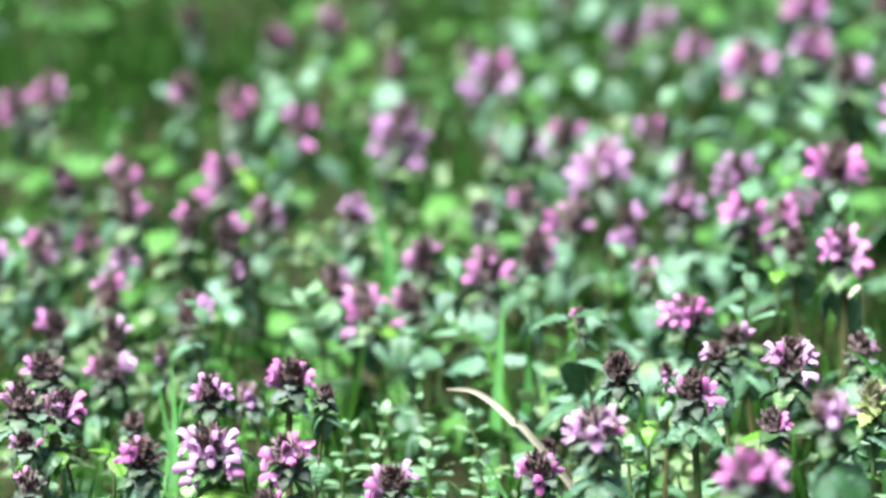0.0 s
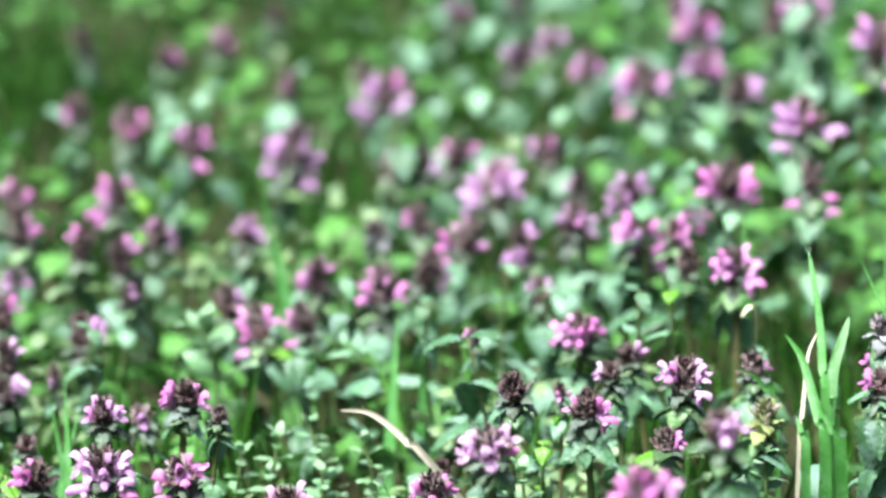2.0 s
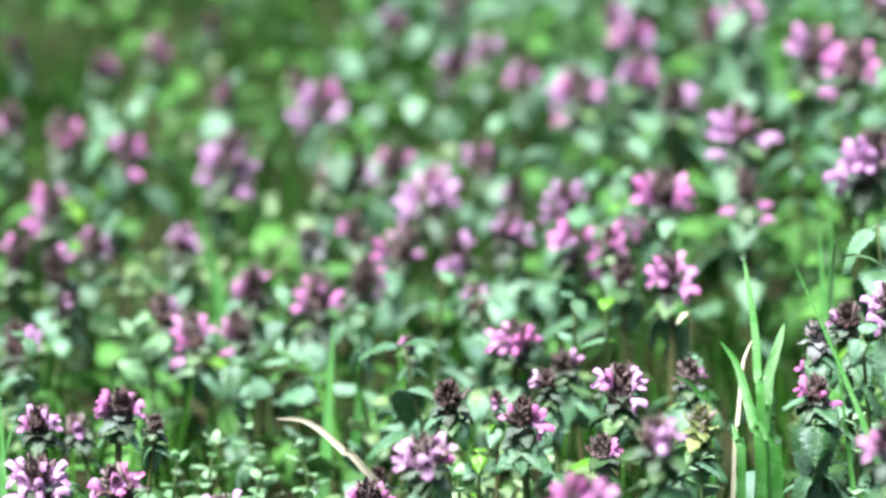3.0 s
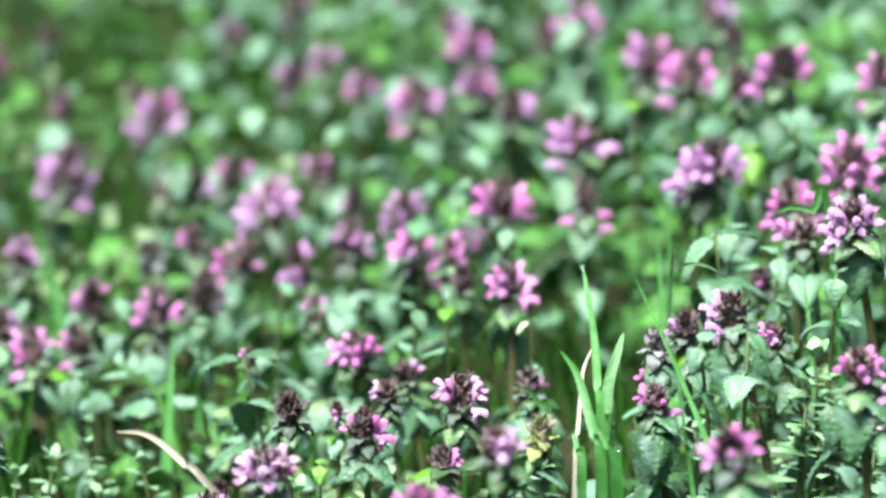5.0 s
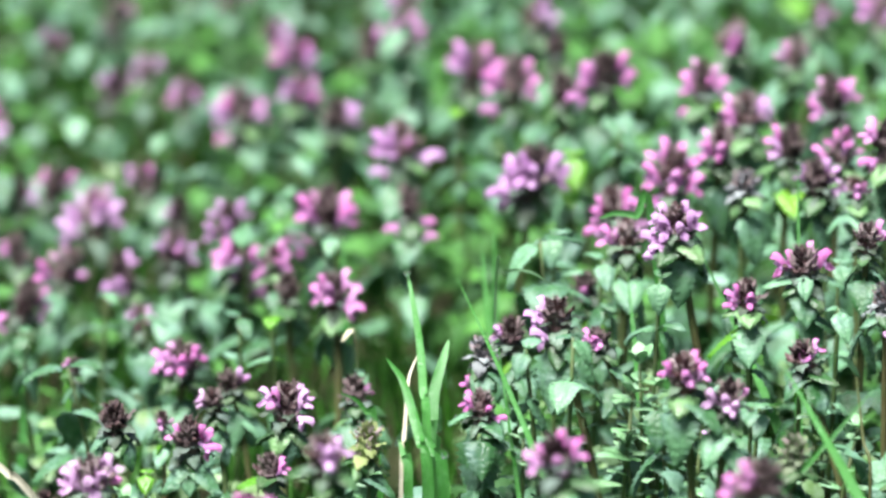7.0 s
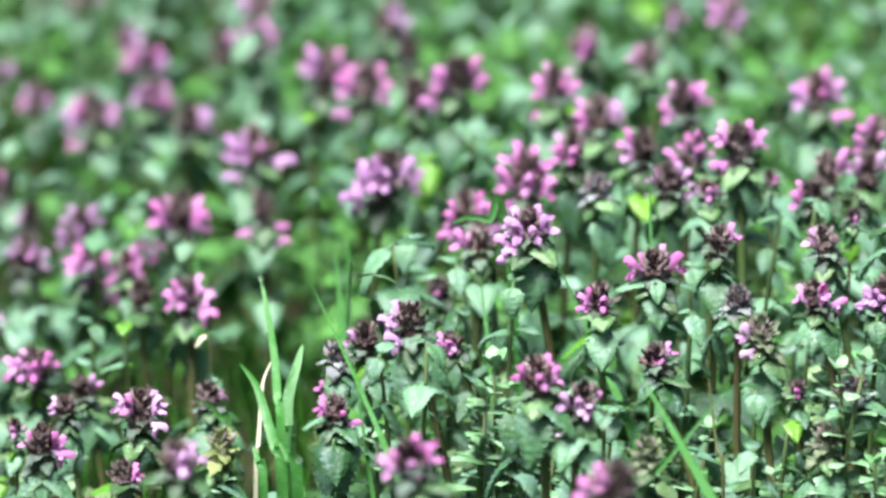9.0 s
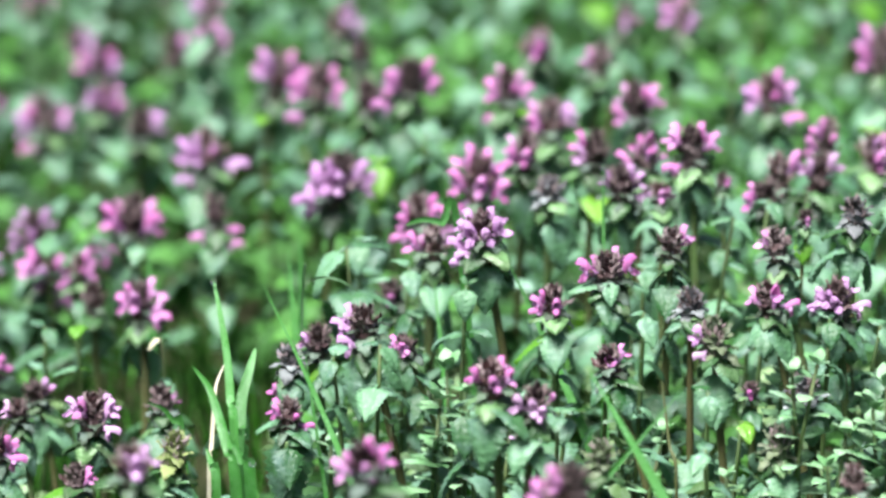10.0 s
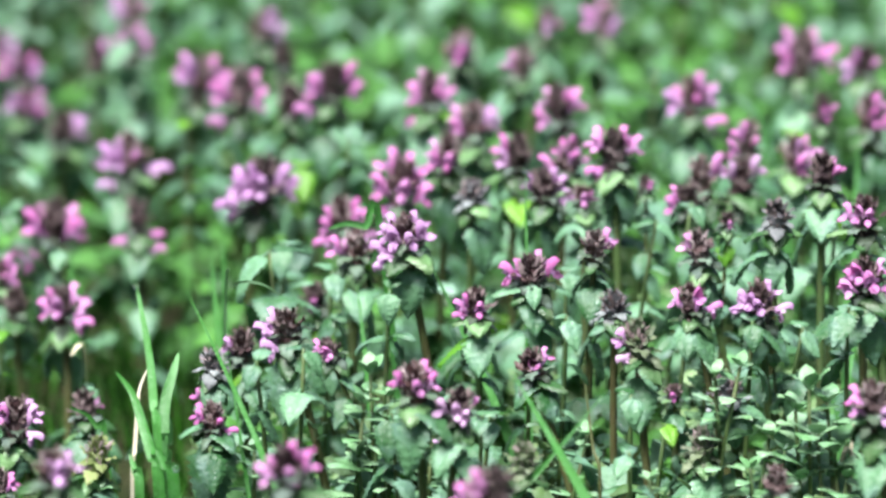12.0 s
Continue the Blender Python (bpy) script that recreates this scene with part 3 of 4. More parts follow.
scatter("outer_foliage", "broad green weed leaves of the wider meadow", 62000, LEAF_FIELD, 74, lambda r: blade(0.036, 0.032, r.uniform(0.4, 1.2), 0.15, r, "heart", 3, 1, 0.0, 0.06, 0), leaf_share, True)
scatter("outer_grass", "green grass of the wider meadow", 26000, GRASS_FIELD, 75, grass_piece, grass_share, True)

scatter("hollow_grass", "dark green grass filling the hollows between the weeds", 24000, GRASS_SHADED, 76, grass_piece, hollow_share)

# ---- the flowering dead-nettles ----
nettle(-0.471, 1.789, 0.060, "m", "lL", 1.3)
nettle(-0.462, 1.829, 0.060, "m", "lr", 1.56)
nettle(-0.385, 1.848, 0.060, "m", "ll", 1.3)
nettle(-0.345, 1.797, 0.060, "m", "lr", 1.56)
nettle(-0.365, 2.030, 0.060, "m", "rr", 1.3)
nettle(-0.336, 2.086, 0.060, "d", "l", 1.3)
nettle(-0.433, 2.099, 0.060, "d", "", 1.3)
nettle(-0.273, 1.939, 0.060, "d", "u", 1.3)
nettle(-0.300, 1.749, 0.060, "m", "lrd", 1.3)
nettle(-0.315, 1.607, 0.060, "m", "lLer", 1.24)
nettle(-0.243, 1.743, 0.060, "l", "llLerrd", 1.76)
nettle(-0.211, 1.910, 0.060, "l", "lLerR", 1.69)
nettle(-0.394, 1.583, 0.060, "p", "u", 1.24)
nettle(-0.365, 1.591, 0.060, "m", "lr", 1.24)
nettle(-0.346, 1.520, 0.060, "d", "r", 1.2)
nettle(-0.311, 1.493, 0.060, "m", "l", 1.18)
nettle(-0.278, 1.515, 0.060, "m", "lrr", 1.19)
nettle(-0.288, 1.470, 0.060, "d", "r", 1.16)
nettle(-0.236, 1.523, 0.060, "l", "lur", 1.19)
nettle(-0.371, 1.464, 0.060, "b", "", 1.17)
nettle(-0.353, 1.456, 0.060, "m", "f", 0.93)
nettle(-0.367, 1.426, 0.060, "m", "lr", 1.15)
nettle(-0.386, 1.413, 0.060, "m", "r", 1.14)
nettle(-0.191, 1.436, 0.060, "m", "lLr", 1.13)
nettle(-0.328, 1.421, 0.060, "b", "f", 1.02)
nettle(-0.320, 1.361, 0.060, "m", "lr", 1.1)
nettle(-0.269, 1.395, 0.060, "p", "u", 0.89)
nettle(-0.278, 1.327, 0.060, "l", "rR", 1.08)
nettle(-0.224, 1.385, 0.060, "m", "r", 1.11)
nettle(-0.205, 1.346, 0.060, "m", "lLer", 1.08)
nettle(-0.187, 1.354, 0.060, "m", "lLe", 1.08)
nettle(-0.327, 1.291, 0.060, "m", "l", 1.06)
nettle(-0.300, 1.282, 0.060, "p", "rd", 1.06)
nettle(-0.291, 1.231, 0.060, "d", "lr", 1.03)
nettle(-0.274, 1.253, 0.060, "p", "f", 0.62)
nettle(-0.284, 1.104, 0.095, "l", "lL", 0.95)
nettle(-0.272, 1.023, 0.106, "d", "l", 0.95, 0.002, ((215, -30, 14, 8), (320, -20, 14, 8)))
nettle(-0.259, 1.025, 0.104, "m", "luRr", 0.9)
nettle(-0.268, 1.011, 0.095, "l", "l", 0.63)
nettle(-0.264, 1.001, 0.084, "d", "l", 0.72)
nettle(-0.230, 1.018, 0.090, "d", "lLv", 0.9, 0.004, ((225, -60, 15, 9), (320, -50, 16, 9)))
nettle(-0.211, 1.040, 0.106, "l", "lLrR", 0.83)
nettle(-0.209, 1.026, 0.092, "l", "lLeevrRddf", 1.03)
nettle(-0.225, 1.179, 0.065, "l", "f", 0.79)
nettle(-0.184, 1.028, 0.089, "m", "lLerru", 0.95)
nettle(-0.194, 1.103, 0.095, "m", "lLlrr", 0.94, 0.006, ((200, -30, 11, 10), (330, -30, 11, 10)))
nettle(-0.173, 1.046, 0.104, "d", "", 0.54)
nettle(-0.148, 1.025, 0.081, "l", "lLLr", 0.9)
nettle(-0.188, 1.012, 0.076, "m", "f", 0.72)
nettle(-0.256, 1.121, 0.070, "d", "", 0.67)
nettle(-0.141, 2.029, 0.060, "m", "lr", 1.56)
nettle(-0.092, 1.928, 0.074, "m", "lrrL", 1.3)
nettle(-0.056, 1.826, 0.085, "m", "llRe", 1.56)
nettle(-0.021, 1.801, 0.096, "m", "lr", 1.3)
nettle(-0.026, 1.939, 0.095, "m", "lr", 1.3)
nettle(-0.002, 1.685, 0.103, "l", "rR", 1.27)
nettle(-0.184, 1.696, 0.060, "l", "rr", 1.28)
nettle(-0.169, 1.700, 0.060, "l", "llR", 1.28)
nettle(-0.152, 1.726, 0.060, "m", "lr", 1.3)
nettle(-0.126, 1.652, 0.060, "l", "llLLurrRf", 1.69)
nettle(-0.103, 1.699, 0.066, "m", "lr", 1.28)
nettle(-0.080, 1.585, 0.072, "p", "l", 0.97)
nettle(-0.053, 1.521, 0.082, "l", "lfr", 1.18)
nettle(-0.006, 1.453, 0.101, "m", "lLrRe", 1.42)
nettle(-0.176, 1.532, 0.060, "b", "", 1.07)
nettle(-0.157, 1.557, 0.060, "m", "l", 1.08)
nettle(-0.129, 1.518, 0.060, "m", "lL", 1.35)
nettle(-0.078, 1.508, 0.071, "l", "rRl", 1.29)
nettle(-0.103, 1.506, 0.061, "l", "LfrL", 1.17)
nettle(-0.043, 1.416, 0.085, "m", "llLfrd", 1.23)
nettle(-0.029, 1.396, 0.091, "m", "r", 0.88)
nettle(-0.022, 1.326, 0.093, "d", "", 0.96)
nettle(-0.003, 1.286, 0.102, "m", "lfrd", 1.04)
nettle(-0.159, 1.414, 0.060, "m", "luRL", 1.34)
nettle(-0.142, 1.451, 0.060, "m", "rr", 1.31)
nettle(-0.088, 1.396, 0.064, "p", "lr", 0.88)
nettle(-0.062, 1.238, 0.087, "m", "lLLrfv", 1.11)
nettle(-0.100, 1.196, 0.094, "m", "l", 0.49)
nettle(-0.046, 1.139, 0.096, "p", "lL", 0.67)
nettle(-0.042, 1.199, 0.087, "l", "r", 0.79)
nettle(-0.018, 1.072, 0.114, "l", "lLvrRd", 1.0, -0.004, ((255, -72, 17, 9), (325, -60, 13, 8)))
nettle(-0.076, 1.065, 0.110, "d", "", 0.91, 0.004, ((205, -30, 12, 6), (320, -45, 15, 7)))
nettle(-0.064, 1.138, 0.089, "m", "f", 0.48)
nettle(-0.051, 1.062, 0.105, "m", "lrdR", 0.91, 0.004, ((215, -35, 15, 11), (325, -35, 16, 11), (270, -60, 15, 8)))
nettle(-0.024, 1.053, 0.096, "d", "rR", 0.72)
nettle(-0.005, 0.890, 0.147, "l", "fru", 0.9)
nettle(-0.075, 0.957, 0.121, "p", "lLrfu", 0.99)
nettle(-0.100, 1.035, 0.084, "m", "lLrf", 0.9, 0.004, ((225, -40, 14, 9), (320, -40, 14, 9)))
nettle(-0.105, 1.115, 0.066, "d", "", 0.56)
nettle(-0.024, 0.830, 0.147, "m", "lLLrRu", 0.97)
nettle(0.009, 1.061, 0.104, "y", "", 0.86)
nettle(0.019, 1.886, 0.110, "d", "r", 1.3)
nettle(0.038, 1.884, 0.116, "m", "lr", 1.3)
nettle(0.108, 1.778, 0.142, "l", "ru", 1.3)
nettle(0.070, 1.680, 0.130, "m", "lLr", 1.52)
nettle(0.086, 1.603, 0.137, "m", "rRel", 1.47)
nettle(0.104, 1.511, 0.146, "d", "", 1.17)
nettle(0.124, 1.508, 0.155, "m", "leRr", 1.4)
nettle(0.110, 1.644, 0.145, "d", "", 1.12)
nettle(0.165, 1.466, 0.158, "m", "lr", 1.15)
nettle(0.190, 1.581, 0.158, "m", "f", 1.09)
nettle(0.173, 1.380, 0.158, "m", "l", 1.1)
nettle(0.030, 1.542, 0.116, "l", "llLvD", 1.37)
nettle(0.082, 1.358, 0.138, "l", "llLLefrrRv", 1.41, 0.004, ((250, -60, 14, 12), (330, -50, 13, 12)))
nettle(0.031, 1.450, 0.105, "m", "dde", 1.02)
nettle(0.110, 1.295, 0.135, "m", "lr", 1.05)
nettle(0.134, 1.293, 0.150, "m", "lrrfR", 1.36)
nettle(0.155, 1.309, 0.158, "m", "lLf", 1.06)
nettle(0.154, 1.224, 0.158, "b", "", 0.91)
nettle(0.116, 1.105, 0.168, "l", "lLLevrrRef", 1.05, 0.045, ((255, -72, 21, 12), (20, -40, 15, 13)))
nettle(0.107, 1.195, 0.144, "m", "lL", 0.99)
nettle(0.005, 1.160, 0.094, "m", "r", 0.87)
nettle(0.073, 1.083, 0.141, "l", "lLLl", 0.97, 0.036, ((243, -68, 27, 9), (322, -42, 20, 9), (180, -60, 12, 12)))
nettle(0.060, 1.118, 0.126, "m", "lL", 0.85)
nettle(0.048, 1.073, 0.131, "b", "", 0.73, 0.02, ((265, -50, 15, 7), (330, -30, 13, 7)))
nettle(0.087, 1.074, 0.134, "m", "lfv", 0.66, 0.036, ((240, -50, 14, 16), (320, -30, 9, 10)))
nettle(0.047, 1.057, 0.116, "m", "lLd", 0.77, 0.02, ((250, -72, 28, 7), (300, -15, 13, 6)))
nettle(0.047, 1.099, 0.113, "m", "l", 0.65)
nettle(0.105, 0.969, 0.150, "m", "lrfR", 0.9, 0.012, ((230, -70, 22, 10), (312, -30, 18, 8)))
nettle(0.119, 0.968, 0.143, "p", "ffL", 0.81)
nettle(0.059, 0.868, 0.153, "m", "lLrRf", 0.9, 0.036, ((243, -68, 27, 9), (322, -42, 20, 9), (180, -60, 12, 12)))
nettle(0.124, 1.042, 0.109, "l", "L", 0.54)
nettle(0.110, 0.843, 0.151, "m", "lL", 0.9)
nettle(0.095, 1.246, 0.114, "m", "f", 0.81)
nettle(0.195, 1.587, 0.158, "p", "f", 1.22)
nettle(0.217, 1.536, 0.158, "d", "l", 1.19)
nettle(0.283, 1.690, 0.158, "m", "lf", 1.29)
nettle(0.250, 1.679, 0.158, "p", "f", 1.02)
nettle(0.217, 1.419, 0.158, "m", "lr", 1.24)
nettle(0.175, 1.384, 0.158, "l", "rr", 1.1)
nettle(0.183, 1.305, 0.158, "m", "ll", 1.06)
nettle(0.202, 1.291, 0.158, "m", "lu", 1.05)
nettle(0.184, 1.239, 0.158, "l", "rdlR", 1.02)
nettle(0.209, 1.222, 0.176, "m", "lLreR", 1.11, 0.004, ((320, -60, 20, 14), (220, -60, 14, 14)))
nettle(0.197, 1.224, 0.156, "m", "fr", 0.71)
nettle(0.221, 1.220, 0.161, "m", "f", 0.51)
nettle(0.282, 1.443, 0.158, "m", "lr", 1.26)
nettle(0.361, 1.568, 0.158, "m", "lLr", 1.47)
nettle(0.384, 1.535, 0.158, "m", "l", 1.21, 0.015, ((225, -42, 23, 8), (280, -70, 20, 12)))
nettle(0.333, 1.404, 0.158, "m", "f", 0.9)
nettle(0.351, 1.391, 0.158, "m", "rf", 1.12)
nettle(0.284, 1.328, 0.158, "m", "l", 1.08)
nettle(0.297, 1.298, 0.158, "m", "fru", 1.06)
nettle(0.249, 1.252, 0.158, "d", "r", 1.03)
nettle(0.265, 1.251, 0.158, "p", "lr", 1.03)
nettle(0.235, 1.207, 0.158, "m", "lL", 0.9)
nettle(0.271, 1.138, 0.182, "d", "r", 0.97)
nettle(0.243, 1.086, 0.177, "b", "", 0.84, 0.012)
nettle(0.236, 1.136, 0.164, "m", "f", 0.48)
nettle(0.272, 1.079, 0.178, "m", "lfv", 0.94, 0.020)
nettle(0.180, 1.089, 0.166, "m", "r", 0.79, 0.015)
nettle(0.218, 1.099, 0.163, "m", "l", 0.85, 0.027)
nettle(0.157, 1.084, 0.158, "m", "lLrR", 0.97, 0.02, ((270, -50, 17, 8), (187, -8, 15, 6), (353, -8, 15, 6), (300, -65, 19, 16)))
nettle(0.138, 1.078, 0.149, "m", "lLfe", 0.78, 0.012)
nettle(0.184, 1.071, 0.149, "b", "", 0.83, 0.012, ((200, -25, 11, 6), (340, -25, 12, 6)))
nettle(0.190, 1.060, 0.140, "g", "eLl", 0.92, 0.015, ((265, -68, 22, 12), (305, -40, 14, 8)))
nettle(0.154, 1.058, 0.132, "d", "uR", 0.84, 0.03, ((215, -30, 14, 7), (300, -45, 15, 8)))
nettle(0.210, 1.068, 0.151, "m", "lud", 0.83, 0.03, ((300, -55, 17, 9), (200, -40, 14, 8)))
nettle(0.232, 1.063, 0.152, "l", "lLrDvf", 0.97, 0.03, ((240, -65, 17, 9), (320, -45, 18, 9)))
nettle(0.200, 1.042, 0.125, "m", "f", 0.45, 0.017)
nettle(0.217, 1.039, 0.126, "b", "", 0.91, 0.012, ((215, -15, 14, 6), (330, -10, 15, 6), (275, -45, 15, 7)))
nettle(0.207, 1.026, 0.112, "g", "", 0.81, 0.012)
nettle(0.139, 0.965, 0.126, "g", "", 0.72, 0.010)
nettle(0.212, 0.936, 0.125, "d", "", 0.72, 0.027)
nettle(0.268, 1.061, 0.160, "m", "lLvdRf", 1.02, 0.015, ((225, -42, 23, 8), (280, -70, 20, 12)))
nettle(0.242, 0.939, 0.149, "l", "lLf", 0.95, 0.015)
nettle(0.114, 0.842, 0.153, "m", "lL", 0.87, 0.025)
shoot(-0.100, 1.166, 0.101, 0.0199, 195, -10)
shoot(-0.180, 1.287, 0.062, 0.0181, 275, -60)
shoot(-0.156, 1.291, 0.062, 0.0141, 185, -5)
shoot(-0.042, 1.399, 0.104, 0.0182, 269, -19)
shoot(-0.039, 1.234, 0.103, 0.0129, 300, -36)
shoot(-0.080, 1.298, 0.089, 0.0153, 169, -53)
shoot(-0.099, 1.354, 0.085, 0.0107, 303, -20)
shoot(-0.296, 1.653, 0.085, 0.0261, 220, -53)
shoot(-0.255, 1.234, 0.085, 0.0116, 312, -38)
shoot(-0.366, 1.385, 0.085, 0.0131, 292, -49)
shoot(-0.183, 1.700, 0.085, 0.0244, 191, -44)
shoot(-0.003, 1.318, 0.117, 0.0138, 258, -34)
shoot(-0.020, 1.530, 0.112, 0.0179, 300, -35)
shoot(-0.144, 1.780, 0.085, 0.0208, 266, -41)
shoot(-0.295, 1.771, 0.085, 0.0186, 245, -30)
shoot(-0.065, 1.054, 0.093, 0.0099, 270, -40, "y")
shoot(-0.201, 1.035, 0.086, 0.0099, 270, -50)
shoot(-0.258, 1.023, 0.089, 0.0116, 250, -50, "y")
shoot(-0.242, 1.026, 0.087, 0.0149, 310, -35, "y")
shoot(-0.026, 1.214, 0.108, 0.0096, 264, -18, "y")
shoot(-0.280, 1.482, 0.085, 0.0118, 307, -50, "y")
shoot(-0.165, 1.328, 0.085, 0.0123, 301, -51)
shoot(-0.093, 1.693, 0.092, 0.0176, 246, -36)
shoot(-0.127, 1.281, 0.085, 0.0118, 245, -49)
shoot(0.073, 1.171, 0.147, 0.0262, 200, -48)
shoot(0.191, 1.114, 0.138, 0.0191, 270, -55)
shoot(0.178, 1.138, 0.145, 0.0125, 290, -45)
shoot(0.213, 1.088, 0.135, 0.0137, 260, -50)
shoot(0.185, 1.341, 0.158, 0.0140, 254, -31)
shoot(0.036, 1.831, 0.127, 0.0283, 227, -35)
shoot(0.169, 1.694, 0.158, 0.0175, 197, -52)
shoot(0.281, 1.527, 0.158, 0.0180, 351, -50)
shoot(0.317, 1.534, 0.158, 0.0182, 251, -54)
shoot(0.209, 1.228, 0.154, 0.0210, 265, -60)
shoot(0.281, 1.158, 0.158, 0.0140, 225, -32)
shoot(0.215, 1.163, 0.158, 0.0138, 325, -42)
shoot(0.234, 1.193, 0.158, 0.0126, 293, -39)
shoot(0.120, 1.372, 0.158, 0.0143, 286, -36)
shoot(0.099, 1.372, 0.141, 0.0210, 275, -55, "y")
shoot(0.046, 1.049, 0.107, 0.0180, 275, -65)
shoot(0.062, 1.065, 0.132, 0.0132, 235, -55)
shoot(0.078, 1.065, 0.136, 0.0132, 315, -40)
shoot(0.102, 1.009, 0.128, 0.0189, 255, -65)
shoot(0.185, 1.038, 0.125, 0.0139, 272, -60)
shoot(0.177, 0.996, 0.117, 0.0126, 235, -30)
shoot(0.136, 1.024, 0.122, 0.0128, 250, -50)
shoot(0.259, 1.045, 0.152, 0.0182, 230, -45)
shoot(0.229, 1.056, 0.145, 0.0133, 265, -55)
shoot(0.250, 1.071, 0.139, 0.0136, 310, -50)
shoot(0.110, 1.096, 0.149, 0.0153, 255, -70)
shoot(0.157, 1.081, 0.154, 0.0118, 275, -50)
shoot(0.169, 1.077, 0.143, 0.0151, 290, -50)
shoot(0.139, 1.120, 0.133, 0.0139, 250, -50)
shoot(0.096, 1.167, 0.140, 0.0144, 280, -50)
shoot(0.081, 1.220, 0.139, 0.0169, 260, -60)
shoot(0.306, 1.348, 0.158, 0.0107, 302, -19, "y")
shoot(0.056, 1.517, 0.135, 0.0098, 250, -15, "y")
shoot(0.196, 1.034, 0.116, 0.0114, 280, -30, "y")
shoot(-0.025, 1.427, 0.110, 0.0149, 260, -29)
shoot(0.005, 1.166, 0.115, 0.0081, 200, -40, "s")
shoot(0.132, 1.015, 0.125, 0.0143, 240, -30)


# ---- grasses, straws and sprigs between them ----
def rooted(tip, low):
    """Where the line from tip through low meets the ground."""
    a, b = Vector(tip), Vector(low)
    d = (b - a).normalized()
    d = Vector((d.x, d.y + 0.0, min(d.z, -0.35)))
    p = a + d * (a.z / -d.z)
    return (p.x, p.y, -0.002)


def tuft(*blades, **kw):
    """Blades given as tip, a place lower down, width and sideways bow."""
    return grass_tuft([(rooted(t, l), t, w, (b, 0, 0)) for t, l, w, b in blades], **kw)


def ribbons(blades, label, mat=None, name="grass_tuft", sweep=0.12):
    """Grass blades along bowed lines, each from its tip down and on to the ground, with its width."""
    lines = []
    for spots, width in blades:
        ctrl = [Vector(p) for p in spots]
        run = (ctrl[-1] - ctrl[-2]).normalized()
        run = Vector((run.x * sweep, 0.12, -0.9))
        ctrl.append(ctrl[-1] + run * ((ctrl[-1].z + 0.002) / -run.z))
        line = []
        for k in range(len(ctrl) - 1):
            p0, p1, p2, p3 = ctrl[max(k - 1, 0)], ctrl[k], ctrl[k + 1], ctrl[min(k + 2, len(ctrl) - 1)]
            for q in range(5):
                s = q / 5
                line.append(0.5 * ((2 * p1) + (p2 - p0) * s + (2 * p0 - 5 * p1 + 4 * p2 - p3) * s * s + (3 * p1 - p0 - 3 * p2 + p3) * s ** 3))
        lines.append((line + [ctrl[-1]], width))
    base = Vector((lines[0][0][-1].x, lines[0][0][-1].y, 0))
    clump = new(name)
    clump.location = base
    tagged(clump, label, "grass")
    for line, width in lines:
        V, F, n = [], [], len(line)
        for i, p in enumerate(line):
            d = (line[min(i + 1, n - 1)] - line[max(i - 1, 0)]).normalized()
            side = d.cross(Vector((0.25, 1, 0.1))).normalized()
            w = width / 2 * (1 - (1 - i / (n - 1)) ** 3.2) ** 0.8 + 0.00012
            for j, keel in ((-1, 0), (0, 0.4), (1, 0)):
                V.append(p - base + side * w * j + Vector((0, w * keel, 0)))
        for i in range(n - 1):
            F += [(3 * i + j, 3 * i + j + 1, 3 * i + j + 4, 3 * i + j + 3) for j in range(2)]
        part("blade", mesh_of("blade", V, F, [mat or GRASS]), clump)
    return clump


def dew_on(thing, spots, radius=0.0011):
    ball = bmesh.new()
    bmesh.ops.create_icosphere(ball, subdivisions=2, radius=radius)
    me = bpy.data.meshes.new("dew_drop")
    ball.to_mesh(me)
    ball.free()
    me.materials.append(DEW)
    me.polygons.foreach_set("use_smooth", [True] * len(me.polygons))
    for p in spots:
        part("dew_drop", me, thing, Matrix.Translation(Vector(p) - thing.location), "clear dew drop")


main_tuft = ribbons([
    ([(0.022, 1.050, 0.162), (0.024, 1.045, 0.152), (0.026, 1.040, 0.139), (0.027, 1.035, 0.125), (0.028, 1.030, 0.111)], 0.0028),
    ([(0.036, 1.059, 0.137), (0.034, 1.053, 0.132), (0.031, 1.047, 0.123), (0.030, 1.041, 0.114), (0.029, 1.035, 0.104)], 0.0042),
    ([(0.015, 1.050, 0.133), (0.020, 1.042, 0.128), (0.023, 1.035, 0.120), (0.026, 1.027, 0.110), (0.028, 1.020, 0.101)], 0.0036),
    ([(0.027, 1.020, 0.115), (0.030, 1.017, 0.110), (0.033, 1.014, 0.100)], 0.0038),
    ([(0.019, 1.040, 0.108), (0.021, 1.035, 0.102), (0.022, 1.030, 0.096)], 0.0030),
    ([(0.033, 1.049, 0.117), (0.032, 1.045, 0.109), (0.031, 1.040, 0.097)], 0.0030),
], "tuft of fresh green grass blades")
dew_on(main_tuft, [(0.022, 1.049, 0.162)])
dew_on(main_tuft, [(0.033, 1.007, 0.112)], 0.0013)
ribbons([([(0.026, 1.070, 0.129), (0.023, 1.065, 0.123), (0.022, 1.060, 0.115), (0.021, 1.055, 0.104), (0.020, 1.050, 0.092)], 0.0012)], "dry yellowed grass blade beside a green tuft", STRAW, "dry_grass_blade")
ribbons([([(0.072, 1.088, 0.149), (0.066, 1.088, 0.153), (0.060, 1.093, 0.153), (0.057, 1.109, 0.148), (0.056, 1.149, 0.134)], 0.0009)], "thin pale grass blade arching over a leaf", HERB_PALE)
ribbons([([(0.091, 1.126, 0.164), (0.097, 1.126, 0.166), (0.104, 1.125, 0.165), (0.110, 1.125, 0.161)], 0.0026)], "green grass blade bent flat over the flowers")
